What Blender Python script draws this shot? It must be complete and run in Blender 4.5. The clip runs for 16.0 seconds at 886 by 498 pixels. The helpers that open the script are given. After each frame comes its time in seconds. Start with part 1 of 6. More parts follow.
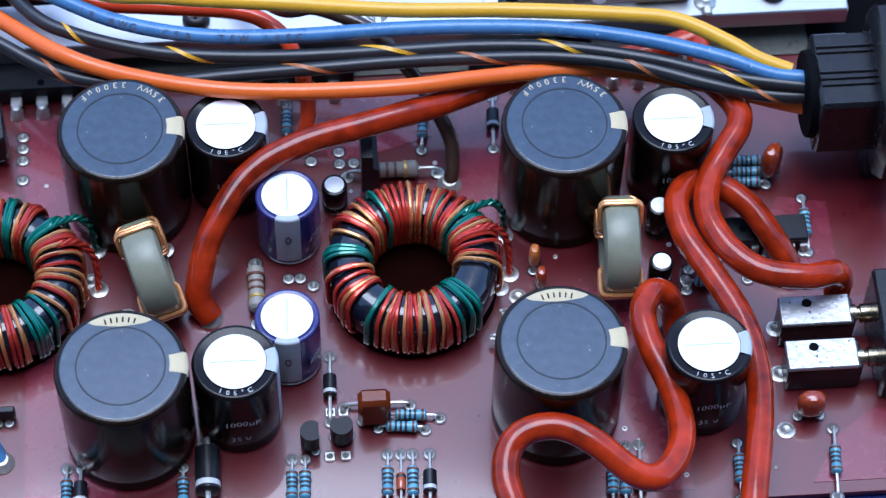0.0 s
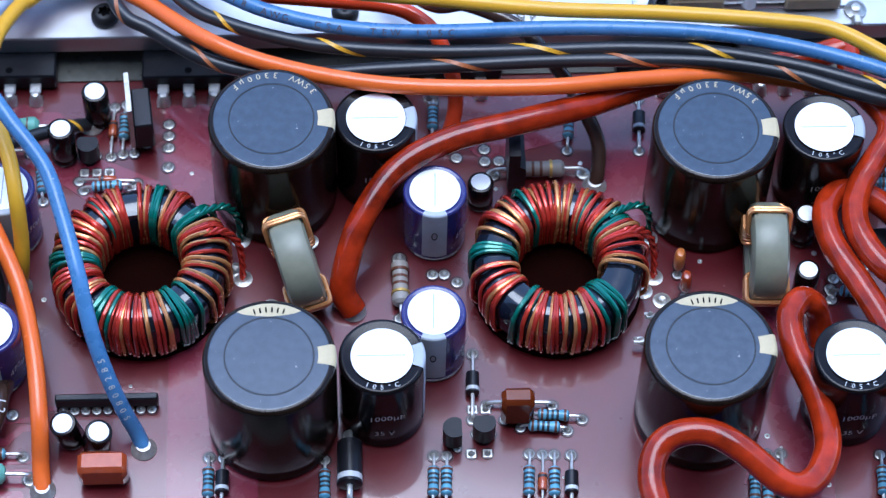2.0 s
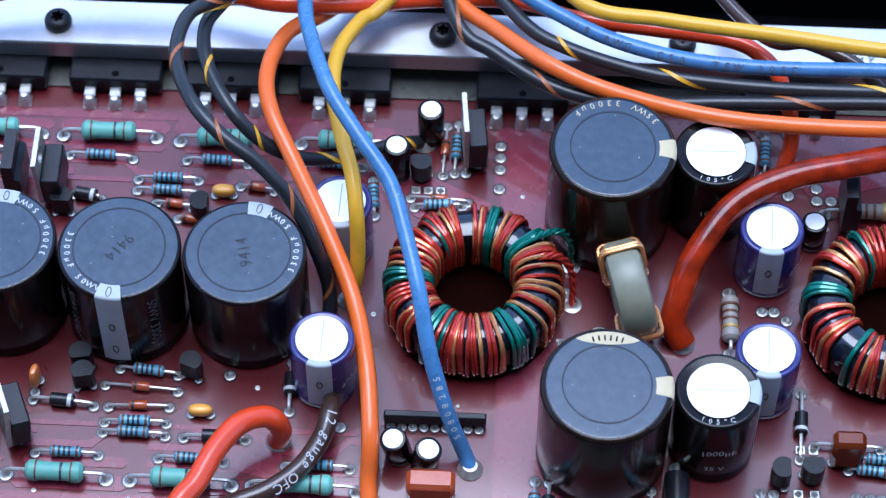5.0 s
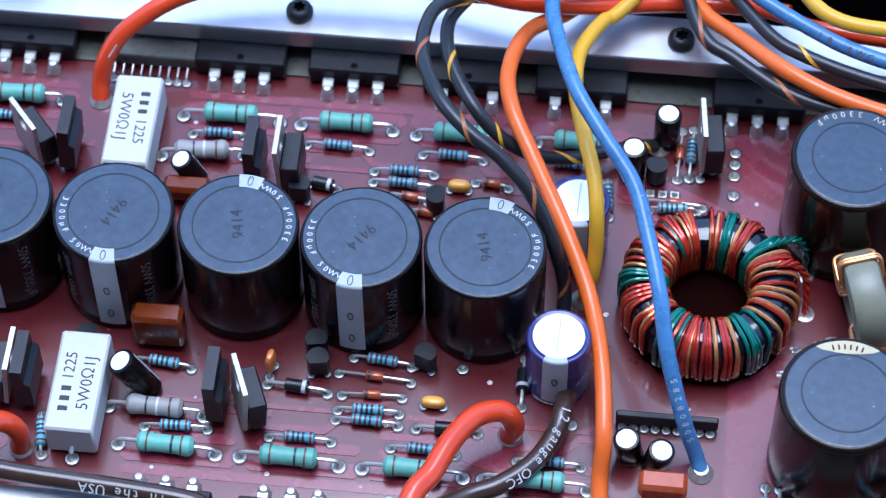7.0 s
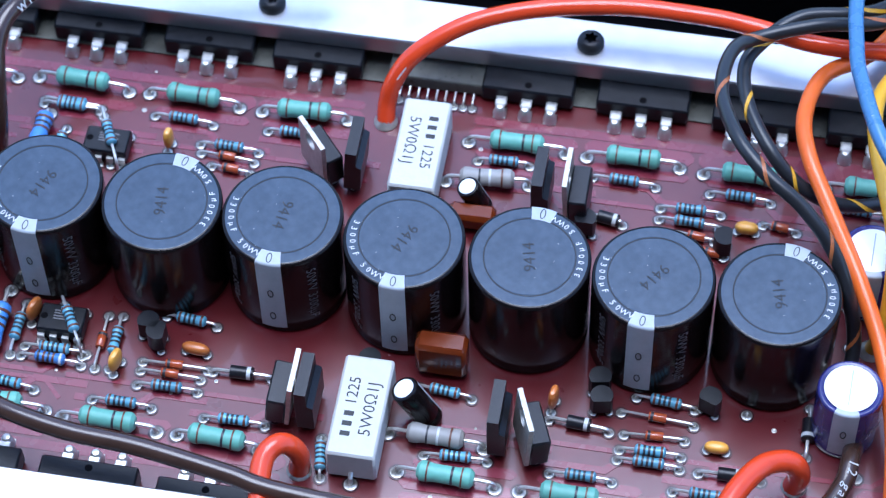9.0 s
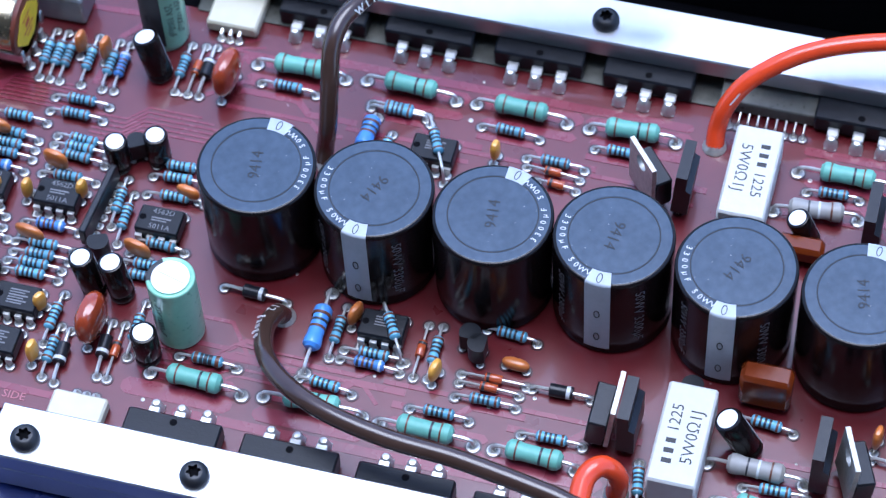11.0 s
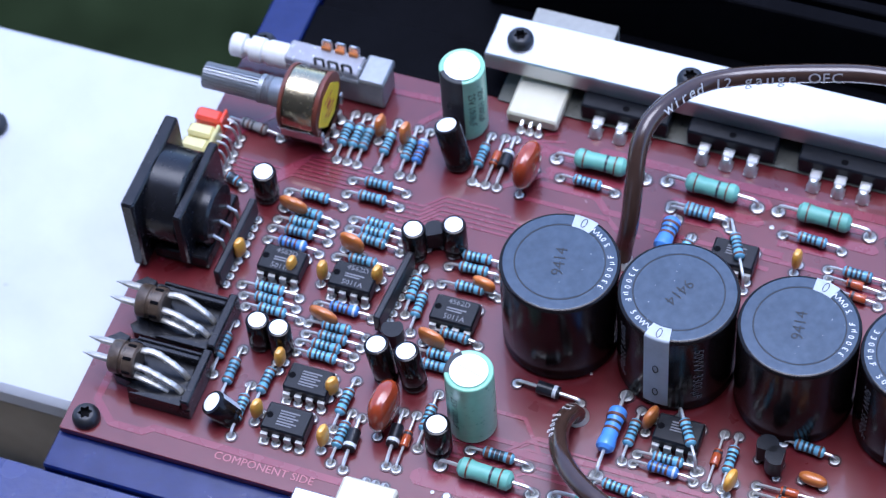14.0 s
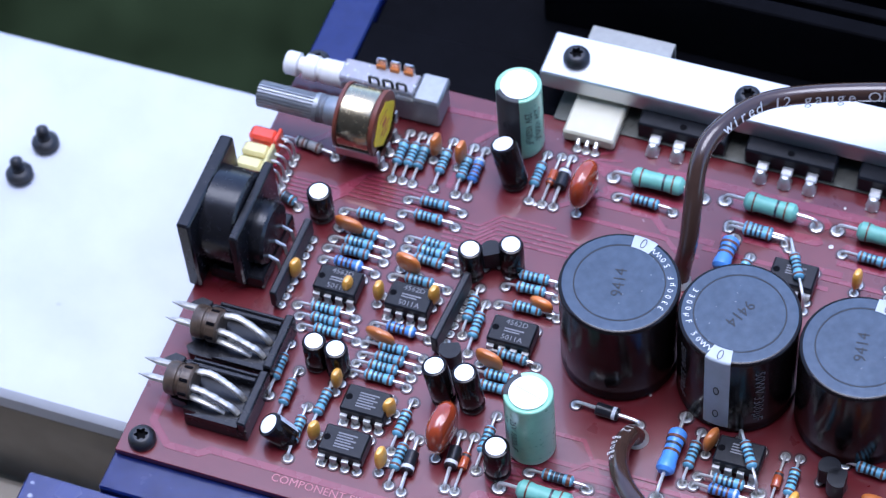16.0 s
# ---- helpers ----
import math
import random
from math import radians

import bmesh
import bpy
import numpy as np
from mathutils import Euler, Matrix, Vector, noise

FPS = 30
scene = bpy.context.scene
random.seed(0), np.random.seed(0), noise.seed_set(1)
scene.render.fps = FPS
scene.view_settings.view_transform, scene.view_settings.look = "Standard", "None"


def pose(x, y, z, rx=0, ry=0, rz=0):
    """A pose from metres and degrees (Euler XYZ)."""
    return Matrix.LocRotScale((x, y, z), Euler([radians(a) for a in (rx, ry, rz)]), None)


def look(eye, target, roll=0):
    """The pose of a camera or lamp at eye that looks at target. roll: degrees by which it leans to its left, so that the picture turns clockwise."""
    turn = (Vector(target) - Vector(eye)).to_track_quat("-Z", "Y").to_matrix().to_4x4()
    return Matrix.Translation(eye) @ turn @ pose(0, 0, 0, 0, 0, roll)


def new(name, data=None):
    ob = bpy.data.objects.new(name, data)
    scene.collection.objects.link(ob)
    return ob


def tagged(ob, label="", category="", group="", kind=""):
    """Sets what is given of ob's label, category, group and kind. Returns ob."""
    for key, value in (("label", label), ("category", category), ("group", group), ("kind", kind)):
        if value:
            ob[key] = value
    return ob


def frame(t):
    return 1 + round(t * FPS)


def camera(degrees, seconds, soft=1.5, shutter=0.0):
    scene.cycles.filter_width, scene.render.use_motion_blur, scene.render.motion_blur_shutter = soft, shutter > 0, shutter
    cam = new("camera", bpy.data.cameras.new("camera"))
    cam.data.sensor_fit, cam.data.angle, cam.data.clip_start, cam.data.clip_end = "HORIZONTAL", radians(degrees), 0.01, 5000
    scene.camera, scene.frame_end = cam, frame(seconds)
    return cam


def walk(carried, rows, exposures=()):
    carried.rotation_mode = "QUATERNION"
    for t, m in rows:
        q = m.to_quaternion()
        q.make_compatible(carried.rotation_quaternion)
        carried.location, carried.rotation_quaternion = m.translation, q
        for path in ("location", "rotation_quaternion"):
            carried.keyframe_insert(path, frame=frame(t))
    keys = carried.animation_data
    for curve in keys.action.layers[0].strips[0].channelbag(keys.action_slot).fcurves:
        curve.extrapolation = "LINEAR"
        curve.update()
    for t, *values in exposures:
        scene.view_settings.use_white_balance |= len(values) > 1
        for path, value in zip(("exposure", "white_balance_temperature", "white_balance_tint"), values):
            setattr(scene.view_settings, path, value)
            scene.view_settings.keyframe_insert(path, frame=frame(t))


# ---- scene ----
# the camera and its way along the board
PATH = [
    (0.0, (0.15738, -0.27344, 0.49282), (0.18640, 0.03738, 0.00000), 1.431),
    (0.5, (0.15355, -0.27132, 0.49252), (0.18281, 0.03724, 0.00000), 1.820),
    (1.0, (0.14794, -0.27232, 0.49203), (0.17569, 0.03757, 0.00000), 2.073),
    (1.5, (0.14328, -0.27190, 0.49144), (0.16628, 0.03836, 0.00000), 2.021),
    (2.0, (0.13768, -0.27193, 0.49176), (0.15639, 0.03834, 0.00000), 1.777),
    (2.5, (0.13017, -0.27133, 0.49172), (0.14342, 0.03942, 0.00000), 1.484),
    (3.0, (0.12182, -0.27216, 0.49078), (0.12918, 0.04118, 0.00000), 1.162),
    (3.5, (0.11567, -0.27192, 0.49084), (0.11711, 0.04268, 0.00000), 0.693),
    (4.0, (0.11073, -0.27144, 0.48941), (0.10724, 0.04348, 0.00000), 0.565),
    (6.3, (0.08337, -0.27468, 0.49178), (0.05673, 0.04326, 0.00000), -0.424),
    (6.5, (0.08003, -0.27583, 0.49101), (0.05118, 0.04244, 0.00000), -0.461),
    (7.0, (0.07469, -0.27818, 0.49076), (0.03903, 0.04088, 0.00000), -0.784),
    (7.5, (0.06770, -0.27956, 0.49088), (0.02569, 0.04021, 0.00000), -1.061),
    (8.0, (0.05906, -0.27868, 0.49062), (0.01132, 0.04084, 0.00000), -1.250),
    (8.5, (0.05119, -0.27721, 0.48970), (-0.00414, 0.04163, 0.00000), -1.722),
    (9.0, (0.04153, -0.27299, 0.48998), (-0.02112, 0.04195, 0.00000), -1.827),
    (9.5, (0.03163, -0.27105, 0.48841), (-0.03875, 0.04112, 0.00000), -1.785),
    (9.7, (0.02866, -0.27185, 0.48812), (-0.04581, 0.03966, 0.00000), -2.007),
    (11.8, (-0.00041, -0.27588, 0.48690), (-0.11377, 0.03041, 0.00000), -4.592),
    (12.0, (-0.00369, -0.27675, 0.48623), (-0.12031, 0.03082, 0.00000), -4.643),
    (12.5, (-0.00980, -0.27772, 0.48806), (-0.13512, 0.03564, 0.00000), -4.864),
    (13.0, (-0.01530, -0.27841, 0.49061), (-0.14642, 0.04141, 0.00000), -4.769),
    (13.5, (-0.01702, -0.27713, 0.48803), (-0.15430, 0.04223, 0.00000), -4.877),
    (14.0, (-0.01833, -0.27517, 0.48614), (-0.15623, 0.04111, 0.00000), -5.132),
    (14.5, (-0.02323, -0.27351, 0.48638), (-0.16080, 0.03988, 0.00000), -5.271),
    (15.0, (-0.02220, -0.27410, 0.48441), (-0.16445, 0.04013, 0.00000), -5.804),
    (15.5, (-0.02539, -0.27392, 0.48613), (-0.16769, 0.04127, 0.00000), -5.777),
    (16.0, (-0.02650, -0.27262, 0.48551), (-0.16948, 0.04242, 0.00000), -5.879),
]
cam = camera(18.0, 16.0, soft=1.3)
cam.data.dof.use_dof, cam.data.dof.focus_distance, cam.data.dof.aperture_fstop = True, 0.560, 24.0
walk(cam, [(t, look(eye, target, roll)) for t, eye, target, roll in PATH],
     exposures=((0.0, 1.06, 5180, 10), (7.0, 1.22, 5130, 10), (12.5, 1.38, 5300, 15), (16.0, 1.40, 5400, 18)))

# open shade under a bright sky
world = bpy.data.worlds.new("sky")
scene.world = world
world.use_nodes = True
sky = world.node_tree.nodes.new("ShaderNodeTexSky")
sky.sky_type = "NISHITA"
sky.sun_disc = False
sky.sun_elevation, sky.sun_rotation = radians(82), radians(-12)
back = world.node_tree.nodes["Background"]
back.inputs["Strength"].default_value = 0.15
world.node_tree.links.new(sky.outputs[0], back.inputs["Color"])
sun = new("sun", bpy.data.lights.new("sun", "SUN"))
sun.data.energy, sun.data.angle, sun.data.color = 1.25, radians(40), (1.0, 0.97, 0.94)
sun.matrix_world = look((-0.03, 0.14, 0.99), (0, 0, 0))

MM = 0.001


# ---- materials ----
def shader(name, colour, rough=0.5, metal=0.0, coat=0.0, vary=0.12, size=300.0, bump=0.0, bump_size=900.0,
           speck=None, speck_at=0.7, glass=0.0, ior=1.5, piece=0.0, spec=0.5):
    """A surface with colour that drifts at two scales, uneven gloss and fine relief."""
    mat = bpy.data.materials.new(name)
    mat.use_nodes = True
    tree = mat.node_tree
    node = tree.nodes["Principled BSDF"]
    coords = tree.nodes.new("ShaderNodeTexCoord")

    def noise_of(scale, detail):
        n = tree.nodes.new("ShaderNodeTexNoise")
        n.inputs["Scale"].default_value, n.inputs["Detail"].default_value = scale, detail
        tree.links.new(coords.outputs["Object"], n.inputs["Vector"])
        return n

    coarse, fine = noise_of(size * 0.25, 3.0), noise_of(size * 2.2, 4.0)
    blend = tree.nodes.new("ShaderNodeMath")
    blend.operation = "ADD"
    tree.links.new(coarse.outputs["Fac"], blend.inputs[0])
    tree.links.new(fine.outputs["Fac"], blend.inputs[1])
    ramp = tree.nodes.new("ShaderNodeMapRange")
    ramp.inputs["From Min"].default_value, ramp.inputs["From Max"].default_value = 0.6, 1.4
    ramp.inputs["To Min"].default_value, ramp.inputs["To Max"].default_value = 1.0 - vary, 1.0 + vary
    tree.links.new(blend.outputs[0], ramp.inputs["Value"])
    mix = tree.nodes.new("ShaderNodeMix")
    mix.data_type, mix.blend_type = "RGBA", "MULTIPLY"
    mix.inputs["Factor"].default_value = 1.0
    mix.inputs["A"].default_value = (*colour, 1)
    tree.links.new(ramp.outputs["Result"], mix.inputs["B"])
    out = mix.outputs["Result"]
    if piece:
        info = tree.nodes.new("ShaderNodeObjectInfo")
        span = tree.nodes.new("ShaderNodeMapRange")
        span.inputs["To Min"].default_value, span.inputs["To Max"].default_value = 1 - piece, 1 + piece
        tree.links.new(info.outputs["Random"], span.inputs["Value"])
        each = tree.nodes.new("ShaderNodeMix")
        each.data_type, each.blend_type = "RGBA", "MULTIPLY"
        each.inputs["Factor"].default_value = 1.0
        tree.links.new(out, each.inputs["A"])
        tree.links.new(span.outputs["Result"], each.inputs["B"])
        out = each.outputs["Result"]
    if speck:
        dots = noise_of(size * 5, 2.0)
        step = tree.nodes.new("ShaderNodeMapRange")
        step.inputs["From Min"].default_value, step.inputs["From Max"].default_value = speck_at, speck_at + 0.05
        tree.links.new(dots.outputs["Fac"], step.inputs["Value"])
        over = tree.nodes.new("ShaderNodeMix")
        over.data_type = "RGBA"
        over.inputs["B"].default_value = (*speck, 1)
        tree.links.new(out, over.inputs["A"])
        tree.links.new(step.outputs["Result"], over.inputs["Factor"])
        out = over.outputs["Result"]
    tree.links.new(out, node.inputs["Base Color"])
    gloss = tree.nodes.new("ShaderNodeMapRange")
    gloss.inputs["To Min"].default_value, gloss.inputs["To Max"].default_value = max(0.02, rough - 0.08), min(1, rough + 0.08)
    tree.links.new(fine.outputs["Fac"], gloss.inputs["Value"])
    tree.links.new(gloss.outputs["Result"], node.inputs["Roughness"])
    node.inputs["Metallic"].default_value = metal
    node.inputs["Coat Weight"].default_value = coat
    node.inputs["Coat Roughness"].default_value = 0.06
    node.inputs["IOR"].default_value = ior
    node.inputs["Specular IOR Level"].default_value = spec
    node.inputs["Transmission Weight"].default_value = glass
    if bump:
        relief = noise_of(bump_size, 5.0)
        lift = tree.nodes.new("ShaderNodeBump")
        lift.inputs["Strength"].default_value, lift.inputs["Distance"].default_value = bump, 0.0003
        tree.links.new(relief.outputs["Fac"], lift.inputs["Height"])
        tree.links.new(lift.outputs["Normal"], node.inputs["Normal"])
    return mat


MASK = shader("red_solder_mask", (0.108, 0.006, 0.009), 0.3, coat=0.9, vary=0.22, size=60, bump=0.05, bump_size=400, speck=(0.45, 0.3, 0.3), speck_at=0.76)
COPPER_POUR = shader("masked_copper", (0.19, 0.02, 0.036), 0.27, coat=0.9, vary=0.14, size=90, bump=0.05, bump_size=500)
SOLDER = shader("solder", (0.5, 0.49, 0.45), 0.4, metal=0.8, vary=0.45, size=700, bump=0.35, bump_size=1500)
TINNED = shader("tinned_wire", (0.6, 0.59, 0.56), 0.34, metal=0.6, vary=0.15, size=900)
ALU = shader("brushed_aluminium", (0.52, 0.53, 0.55), 0.38, metal=0.9, vary=0.07, size=120, bump=0.06, bump_size=2500)
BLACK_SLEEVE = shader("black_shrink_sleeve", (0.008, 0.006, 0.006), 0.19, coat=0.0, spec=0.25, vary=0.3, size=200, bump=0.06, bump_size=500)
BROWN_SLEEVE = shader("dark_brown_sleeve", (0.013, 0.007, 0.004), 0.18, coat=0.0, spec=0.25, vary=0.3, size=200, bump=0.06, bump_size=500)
# black tops with dust specks; sky reflection is painted into the blue-grey base
CAP_TOP = shader("dusty_sky_tinted_top", (0.034, 0.055, 0.084), 0.2, coat=0.45, vary=0.2, size=250, bump=0.05, bump_size=700, speck=(0.3, 0.32, 0.34), speck_at=0.745)
# near-black that paints shade inside recesses, notches and holes; also other black marks
GROOVE = shader("groove", (0.003, 0.003, 0.004), 0.7, spec=0.05)
# shade of the pressed ring and digits, painted as flat dark colour
PRESSED_SHADE = shader("pressed_shade", (0.012, 0.016, 0.022), 0.5, spec=0.3)
STRIPE = shader("grey_stripe_print", (0.42, 0.45, 0.48), 0.45, vary=0.1)
TAN_STRIPE = shader("tan_print", (0.55, 0.45, 0.26), 0.5, vary=0.15)
PRINT = shader("white_print", (0.62, 0.62, 0.6), 0.5, vary=0.15)
TIN_TOP = shader("bare_aluminium_can", (0.9, 0.91, 0.92), 0.5, metal=0.1, vary=0.05)
PURPLE = shader("violet_blue_sleeve", (0.028, 0.026, 0.15), 0.25, coat=0.3, vary=0.2)
MINT = shader("mint_green_sleeve", (0.28, 0.56, 0.37), 0.3, coat=0.3, vary=0.1)


# ---- mesh building, in millimetres ----
class Mesh:
    def __init__(self):
        self.v, self.f, self.weld = [], [], False

    def add(self, verts, faces):
        n = len(self.v)
        self.v += [tuple(p) for p in verts]
        self.f += [tuple(i + n for i in face) for face in faces]
        return self

    def lathe(self, profile, seg=32, centre=(0, 0, 0), axis="z", start=0.0, turn=360.0):
        """Rings of (radius, height) round an axis; a part turn leaves a strip."""
        full = turn >= 360
        count = seg if full else seg + 1
        verts, faces = [], []
        for r, z in profile:
            for k in range(count):
                a = radians(start + turn * k / seg)
                p = (r * math.cos(a), r * math.sin(a), z)
                if axis == "x":
                    p = (z, p[0], p[1])
                elif axis == "y":
                    p = (p[1], z, p[0])
                verts.append((p[0] + centre[0], p[1] + centre[1], p[2] + centre[2]))
        for j in range(len(profile) - 1):
            for k in range(seg):
                a, b = j * count + k, j * count + (k + 1) % count
                faces.append((a, b, b + count, a + count))
        if full and profile[0] != profile[-1]:
            if profile[0][0] > 1e-6:
                faces.append(tuple(range(count - 1, -1, -1)))
            if profile[-1][0] > 1e-6:
                faces.append(tuple((len(profile) - 1) * count + k for k in range(count)))
        return self.add(verts, faces)

    def box(self, x0, x1, y0, y1, z0, z1, b=0.2):
        """A block with all edges chamfered by b."""
        b = min(b, (x1 - x0) / 2.01, (y1 - y0) / 2.01, (z1 - z0) / 2.01)
        def ring(d, z):
            c = b
            return [(x0 + c, y0 + d, z), (x1 - c, y0 + d, z), (x1 - d, y0 + c, z), (x1 - d, y1 - c, z),
                    (x1 - c, y1 - d, z), (x0 + c, y1 - d, z), (x0 + d, y1 - c, z), (x0 + d, y0 + c, z)]
        verts = ring(b, z0) + ring(0, z0 + b) + ring(0, z1 - b) + ring(b, z1)
        faces = [tuple(range(7, -1, -1)), tuple(range(24, 32))]
        for j in range(3):
            for k in range(8):
                faces.append((8 * j + k, 8 * j + (k + 1) % 8, 8 * j + 8 + (k + 1) % 8, 8 * j + 8 + k))
        return self.add(verts, faces)

    def prism(self, outline, z0, z1):
        n = len(outline)
        verts = [(x, y, z0) for x, y in outline] + [(x, y, z1) for x, y in outline]
        faces = [tuple(range(n - 1, -1, -1)), tuple(range(n, 2 * n))]
        faces += [(k, (k + 1) % n, n + (k + 1) % n, n + k) for k in range(n)]
        return self.add(verts, faces)

    def tube(self, points, r, seg=10, closed=False, twist=0.0, squash=1.0):
        """A round bar swept along points."""
        pts = [Vector(p) for p in points]
        n = len(pts)
        rings, up = [], None
        for i, p in enumerate(pts):
            if closed:
                ahead = pts[(i + 1) % n] - pts[i - 1]
            else:
                ahead = pts[min(i + 1, n - 1)] - pts[max(i - 1, 0)]
            ahead.normalize()
            if up is None:
                up = Vector((0, 0, 1)) if abs(ahead.z) < 0.9 else Vector((1, 0, 0))
            up = (up - ahead * up.dot(ahead)).normalized()
            side = ahead.cross(up)
            rad = r(i / max(1, n - 1)) if callable(r) else r
            rings.append([p + rad * (math.cos(a) * side + squash * math.sin(a) * up)
                          for a in (2 * math.pi * k / seg + twist * i for k in range(seg))])
        verts = [q for ring in rings for q in ring]
        faces = []
        for i in range(n if closed else n - 1):
            j = (i + 1) % n
            faces += [(i * seg + k, i * seg + (k + 1) % seg, j * seg + (k + 1) % seg, j * seg + k) for k in range(seg)]
        if not closed:
            faces += [tuple(range(seg - 1, -1, -1)), tuple((n - 1) * seg + k for k in range(seg))]
        return self.add(verts, faces)

    def upright(self):
        """Stands a prism on its side: its outline's y becomes height."""
        self.v = [(x, -z, y) for x, y, z in self.v]
        return self

    def data(self, name, flat=False):
        me = bpy.data.meshes.new(name)
        me.from_pydata([(x * MM, y * MM, z * MM) for x, y, z in self.v], [], self.f)
        bm = bmesh.new()
        bm.from_mesh(me)
        if self.weld:
            bmesh.ops.remove_doubles(bm, verts=bm.verts, dist=1e-6)
        bmesh.ops.recalc_face_normals(bm, faces=bm.faces)
        bm.to_mesh(me)
        bm.free()
        if not flat:
            me.shade_smooth()
            me.set_sharp_from_angle(angle=radians(38))
        return me


def curve(points, steps=8):
    """A smooth line through points."""
    p = [Vector(q) for q in points]
    p = [2 * p[0] - p[1]] + p + [2 * p[-1] - p[-2]]
    out = []
    for i in range(1, len(p) - 2):
        for k in range(steps):
            t = k / steps
            out.append(0.5 * (2 * p[i] + (p[i + 1] - p[i - 1]) * t + (2 * p[i - 1] - 5 * p[i] + 4 * p[i + 1] - p[i + 2]) * t * t
                              + (3 * p[i] - p[i - 1] - 3 * p[i + 1] + p[i + 2]) * t ** 3))
    return out + [p[-2]]


shared = {}


def part(name, mesh, material, parent, label="", key=None, at=None):
    """One mesh under a thing; alike parts share the data under one key. mesh: a Mesh, or a function that makes it."""
    full = (key, material.name)
    if key is not None and full in shared:
        data = shared[full]
    else:
        data = (mesh() if callable(mesh) else mesh).data(name)
        data.materials.append(material)
        if key is not None:
            shared[full] = data
    ob = new(name, data)
    ob.parent = parent
    if at is not None:
        ob.matrix_basis = at
    return tagged(ob, label)


def thing(name, label, category, x, y, z=0.0, turn=0.0, group=""):
    ob = new(name)
    ob.empty_display_size = 0.005
    ob.matrix_basis = pose(x * MM, y * MM, z * MM, 0, 0, turn)
    return tagged(ob, label, category, group)


def solid(name, mesh, material, label="", category="", kind="", group="", at=None):
    """A thing that is one mesh."""
    data = mesh.data(name)
    data.materials.append(material)
    ob = new(name, data)
    if at is not None:
        ob.matrix_basis = at
    return tagged(ob, label, category, group, kind)


# ---- the board and its chassis ----
board = solid("circuit_board", Mesh().box(-217, 345, -24.7, 83.5, -1.6, 0.0, 0.15), MASK,
              "long dark red printed circuit board, glossy and dusty", "circuit board", kind="structure")



# more surfaces
def plain(name, colour, rough=0.4, **more):
    return shader(name, colour, rough, **more)


RES_BLUE = plain("light_blue_lacquer", (0.15, 0.39, 0.53), 0.35, coat=0.3, piece=0.2)
RES_DEEP = plain("deep_blue_lacquer", (0.09, 0.26, 0.66), 0.35, coat=0.3, piece=0.15)
RES_GREEN = plain("sea_green_cement", (0.17, 0.43, 0.34), 0.5, vary=0.15, bump=0.1, piece=0.12)
RES_GREY = plain("grey_cement", (0.33, 0.32, 0.3), 0.5, vary=0.1, bump=0.1)
RES_BEIGE = plain("beige_lacquer", (0.3, 0.275, 0.24), 0.45, vary=0.1)
BAND_BLACK = plain("black_band", (0.03, 0.03, 0.036), 0.4)
BAND_BROWN = plain("brown_band", (0.12, 0.04, 0.02), 0.4)
BAND_RED = plain("red_band", (0.5, 0.08, 0.03), 0.4)
BAND_GOLD = plain("gold_band", (0.5, 0.33, 0.08), 0.35, metal=0.4)
BAND_GREY = plain("pale_band", (0.6, 0.62, 0.62), 0.4)
EPOXY = plain("black_epoxy", (0.012, 0.012, 0.015), 0.34, spec=0.4, vary=0.25, size=400, bump=0.12, bump_size=1800)
EPOXY_TOP = plain("matt_black_epoxy", (0.009, 0.01, 0.013), 0.36, spec=0.25, vary=0.25, size=300, bump=0.12, bump_size=1800)
GLASS_RED = plain("amber_glass", (0.5, 0.1, 0.03), 0.12, coat=0.6, glass=0.2)
DIPPED = plain("red_brown_dip", (0.3, 0.045, 0.012), 0.18, coat=0.6, vary=0.18, size=250)
ORANGE_DIP = plain("orange_dip", (0.55, 0.17, 0.035), 0.3, coat=0.3, vary=0.15, piece=0.15)
YELLOW_DIP = plain("mustard_dip", (0.74, 0.36, 0.05), 0.32, coat=0.3, vary=0.12, piece=0.12)
FILM_ORANGE = plain("orange_film", (0.15, 0.026, 0.004), 0.2, coat=0.0, vary=0.15)
CERAMIC = plain("white_cement", (0.62, 0.61, 0.57), 0.7, vary=0.06, size=300, bump=0.25, bump_size=1600)
INK = plain("black_ink", (0.03, 0.03, 0.03), 0.6)
DULL_METAL = plain("dusty_dull_metal", (0.5, 0.48, 0.43), 0.46, metal=0.7, vary=0.3, size=500, bump=0.5, bump_size=900)
STEEL = plain("bright_steel", (0.7, 0.7, 0.72), 0.3, metal=1.0, vary=0.15, bump=0.1)
ZINC = plain("grey_zinc", (0.3, 0.31, 0.32), 0.5, metal=0.8, vary=0.15, bump=0.12)
BRASS = plain("brassy_steel", (0.5, 0.42, 0.27), 0.25, metal=1.0, vary=0.2)
SCREW_BLACK = plain("black_oxide", (0.03, 0.03, 0.032), 0.4, metal=0.5, vary=0.3, bump=0.1)
MICA = plain("grey_mica", (0.1, 0.1, 0.085), 0.3, vary=0.3)
PLASTIC_BLACK = plain("black_plastic", (0.01, 0.01, 0.012), 0.25, spec=0.4, vary=0.2, bump=0.06)
NAVY = plain("navy_anodised", (0.005, 0.012, 0.085), 0.24, spec=0.5, vary=0.25, size=120, bump=0.08, speck=(0.3, 0.3, 0.4), speck_at=0.8)
INNER_BLACK = plain("black_anodised", (0.004, 0.004, 0.005), 0.9, vary=0.3, spec=0.03)
CORE_BLUE = plain("glossy_black_core", (0.008, 0.011, 0.018), 0.12, coat=0.6, vary=0.2, bump=0.08, bump_size=400)
ENAMEL_RED = plain("red_enamelled_wire", (0.56, 0.045, 0.025), 0.18, metal=0.45, coat=0.5, vary=0.15, piece=0.2)
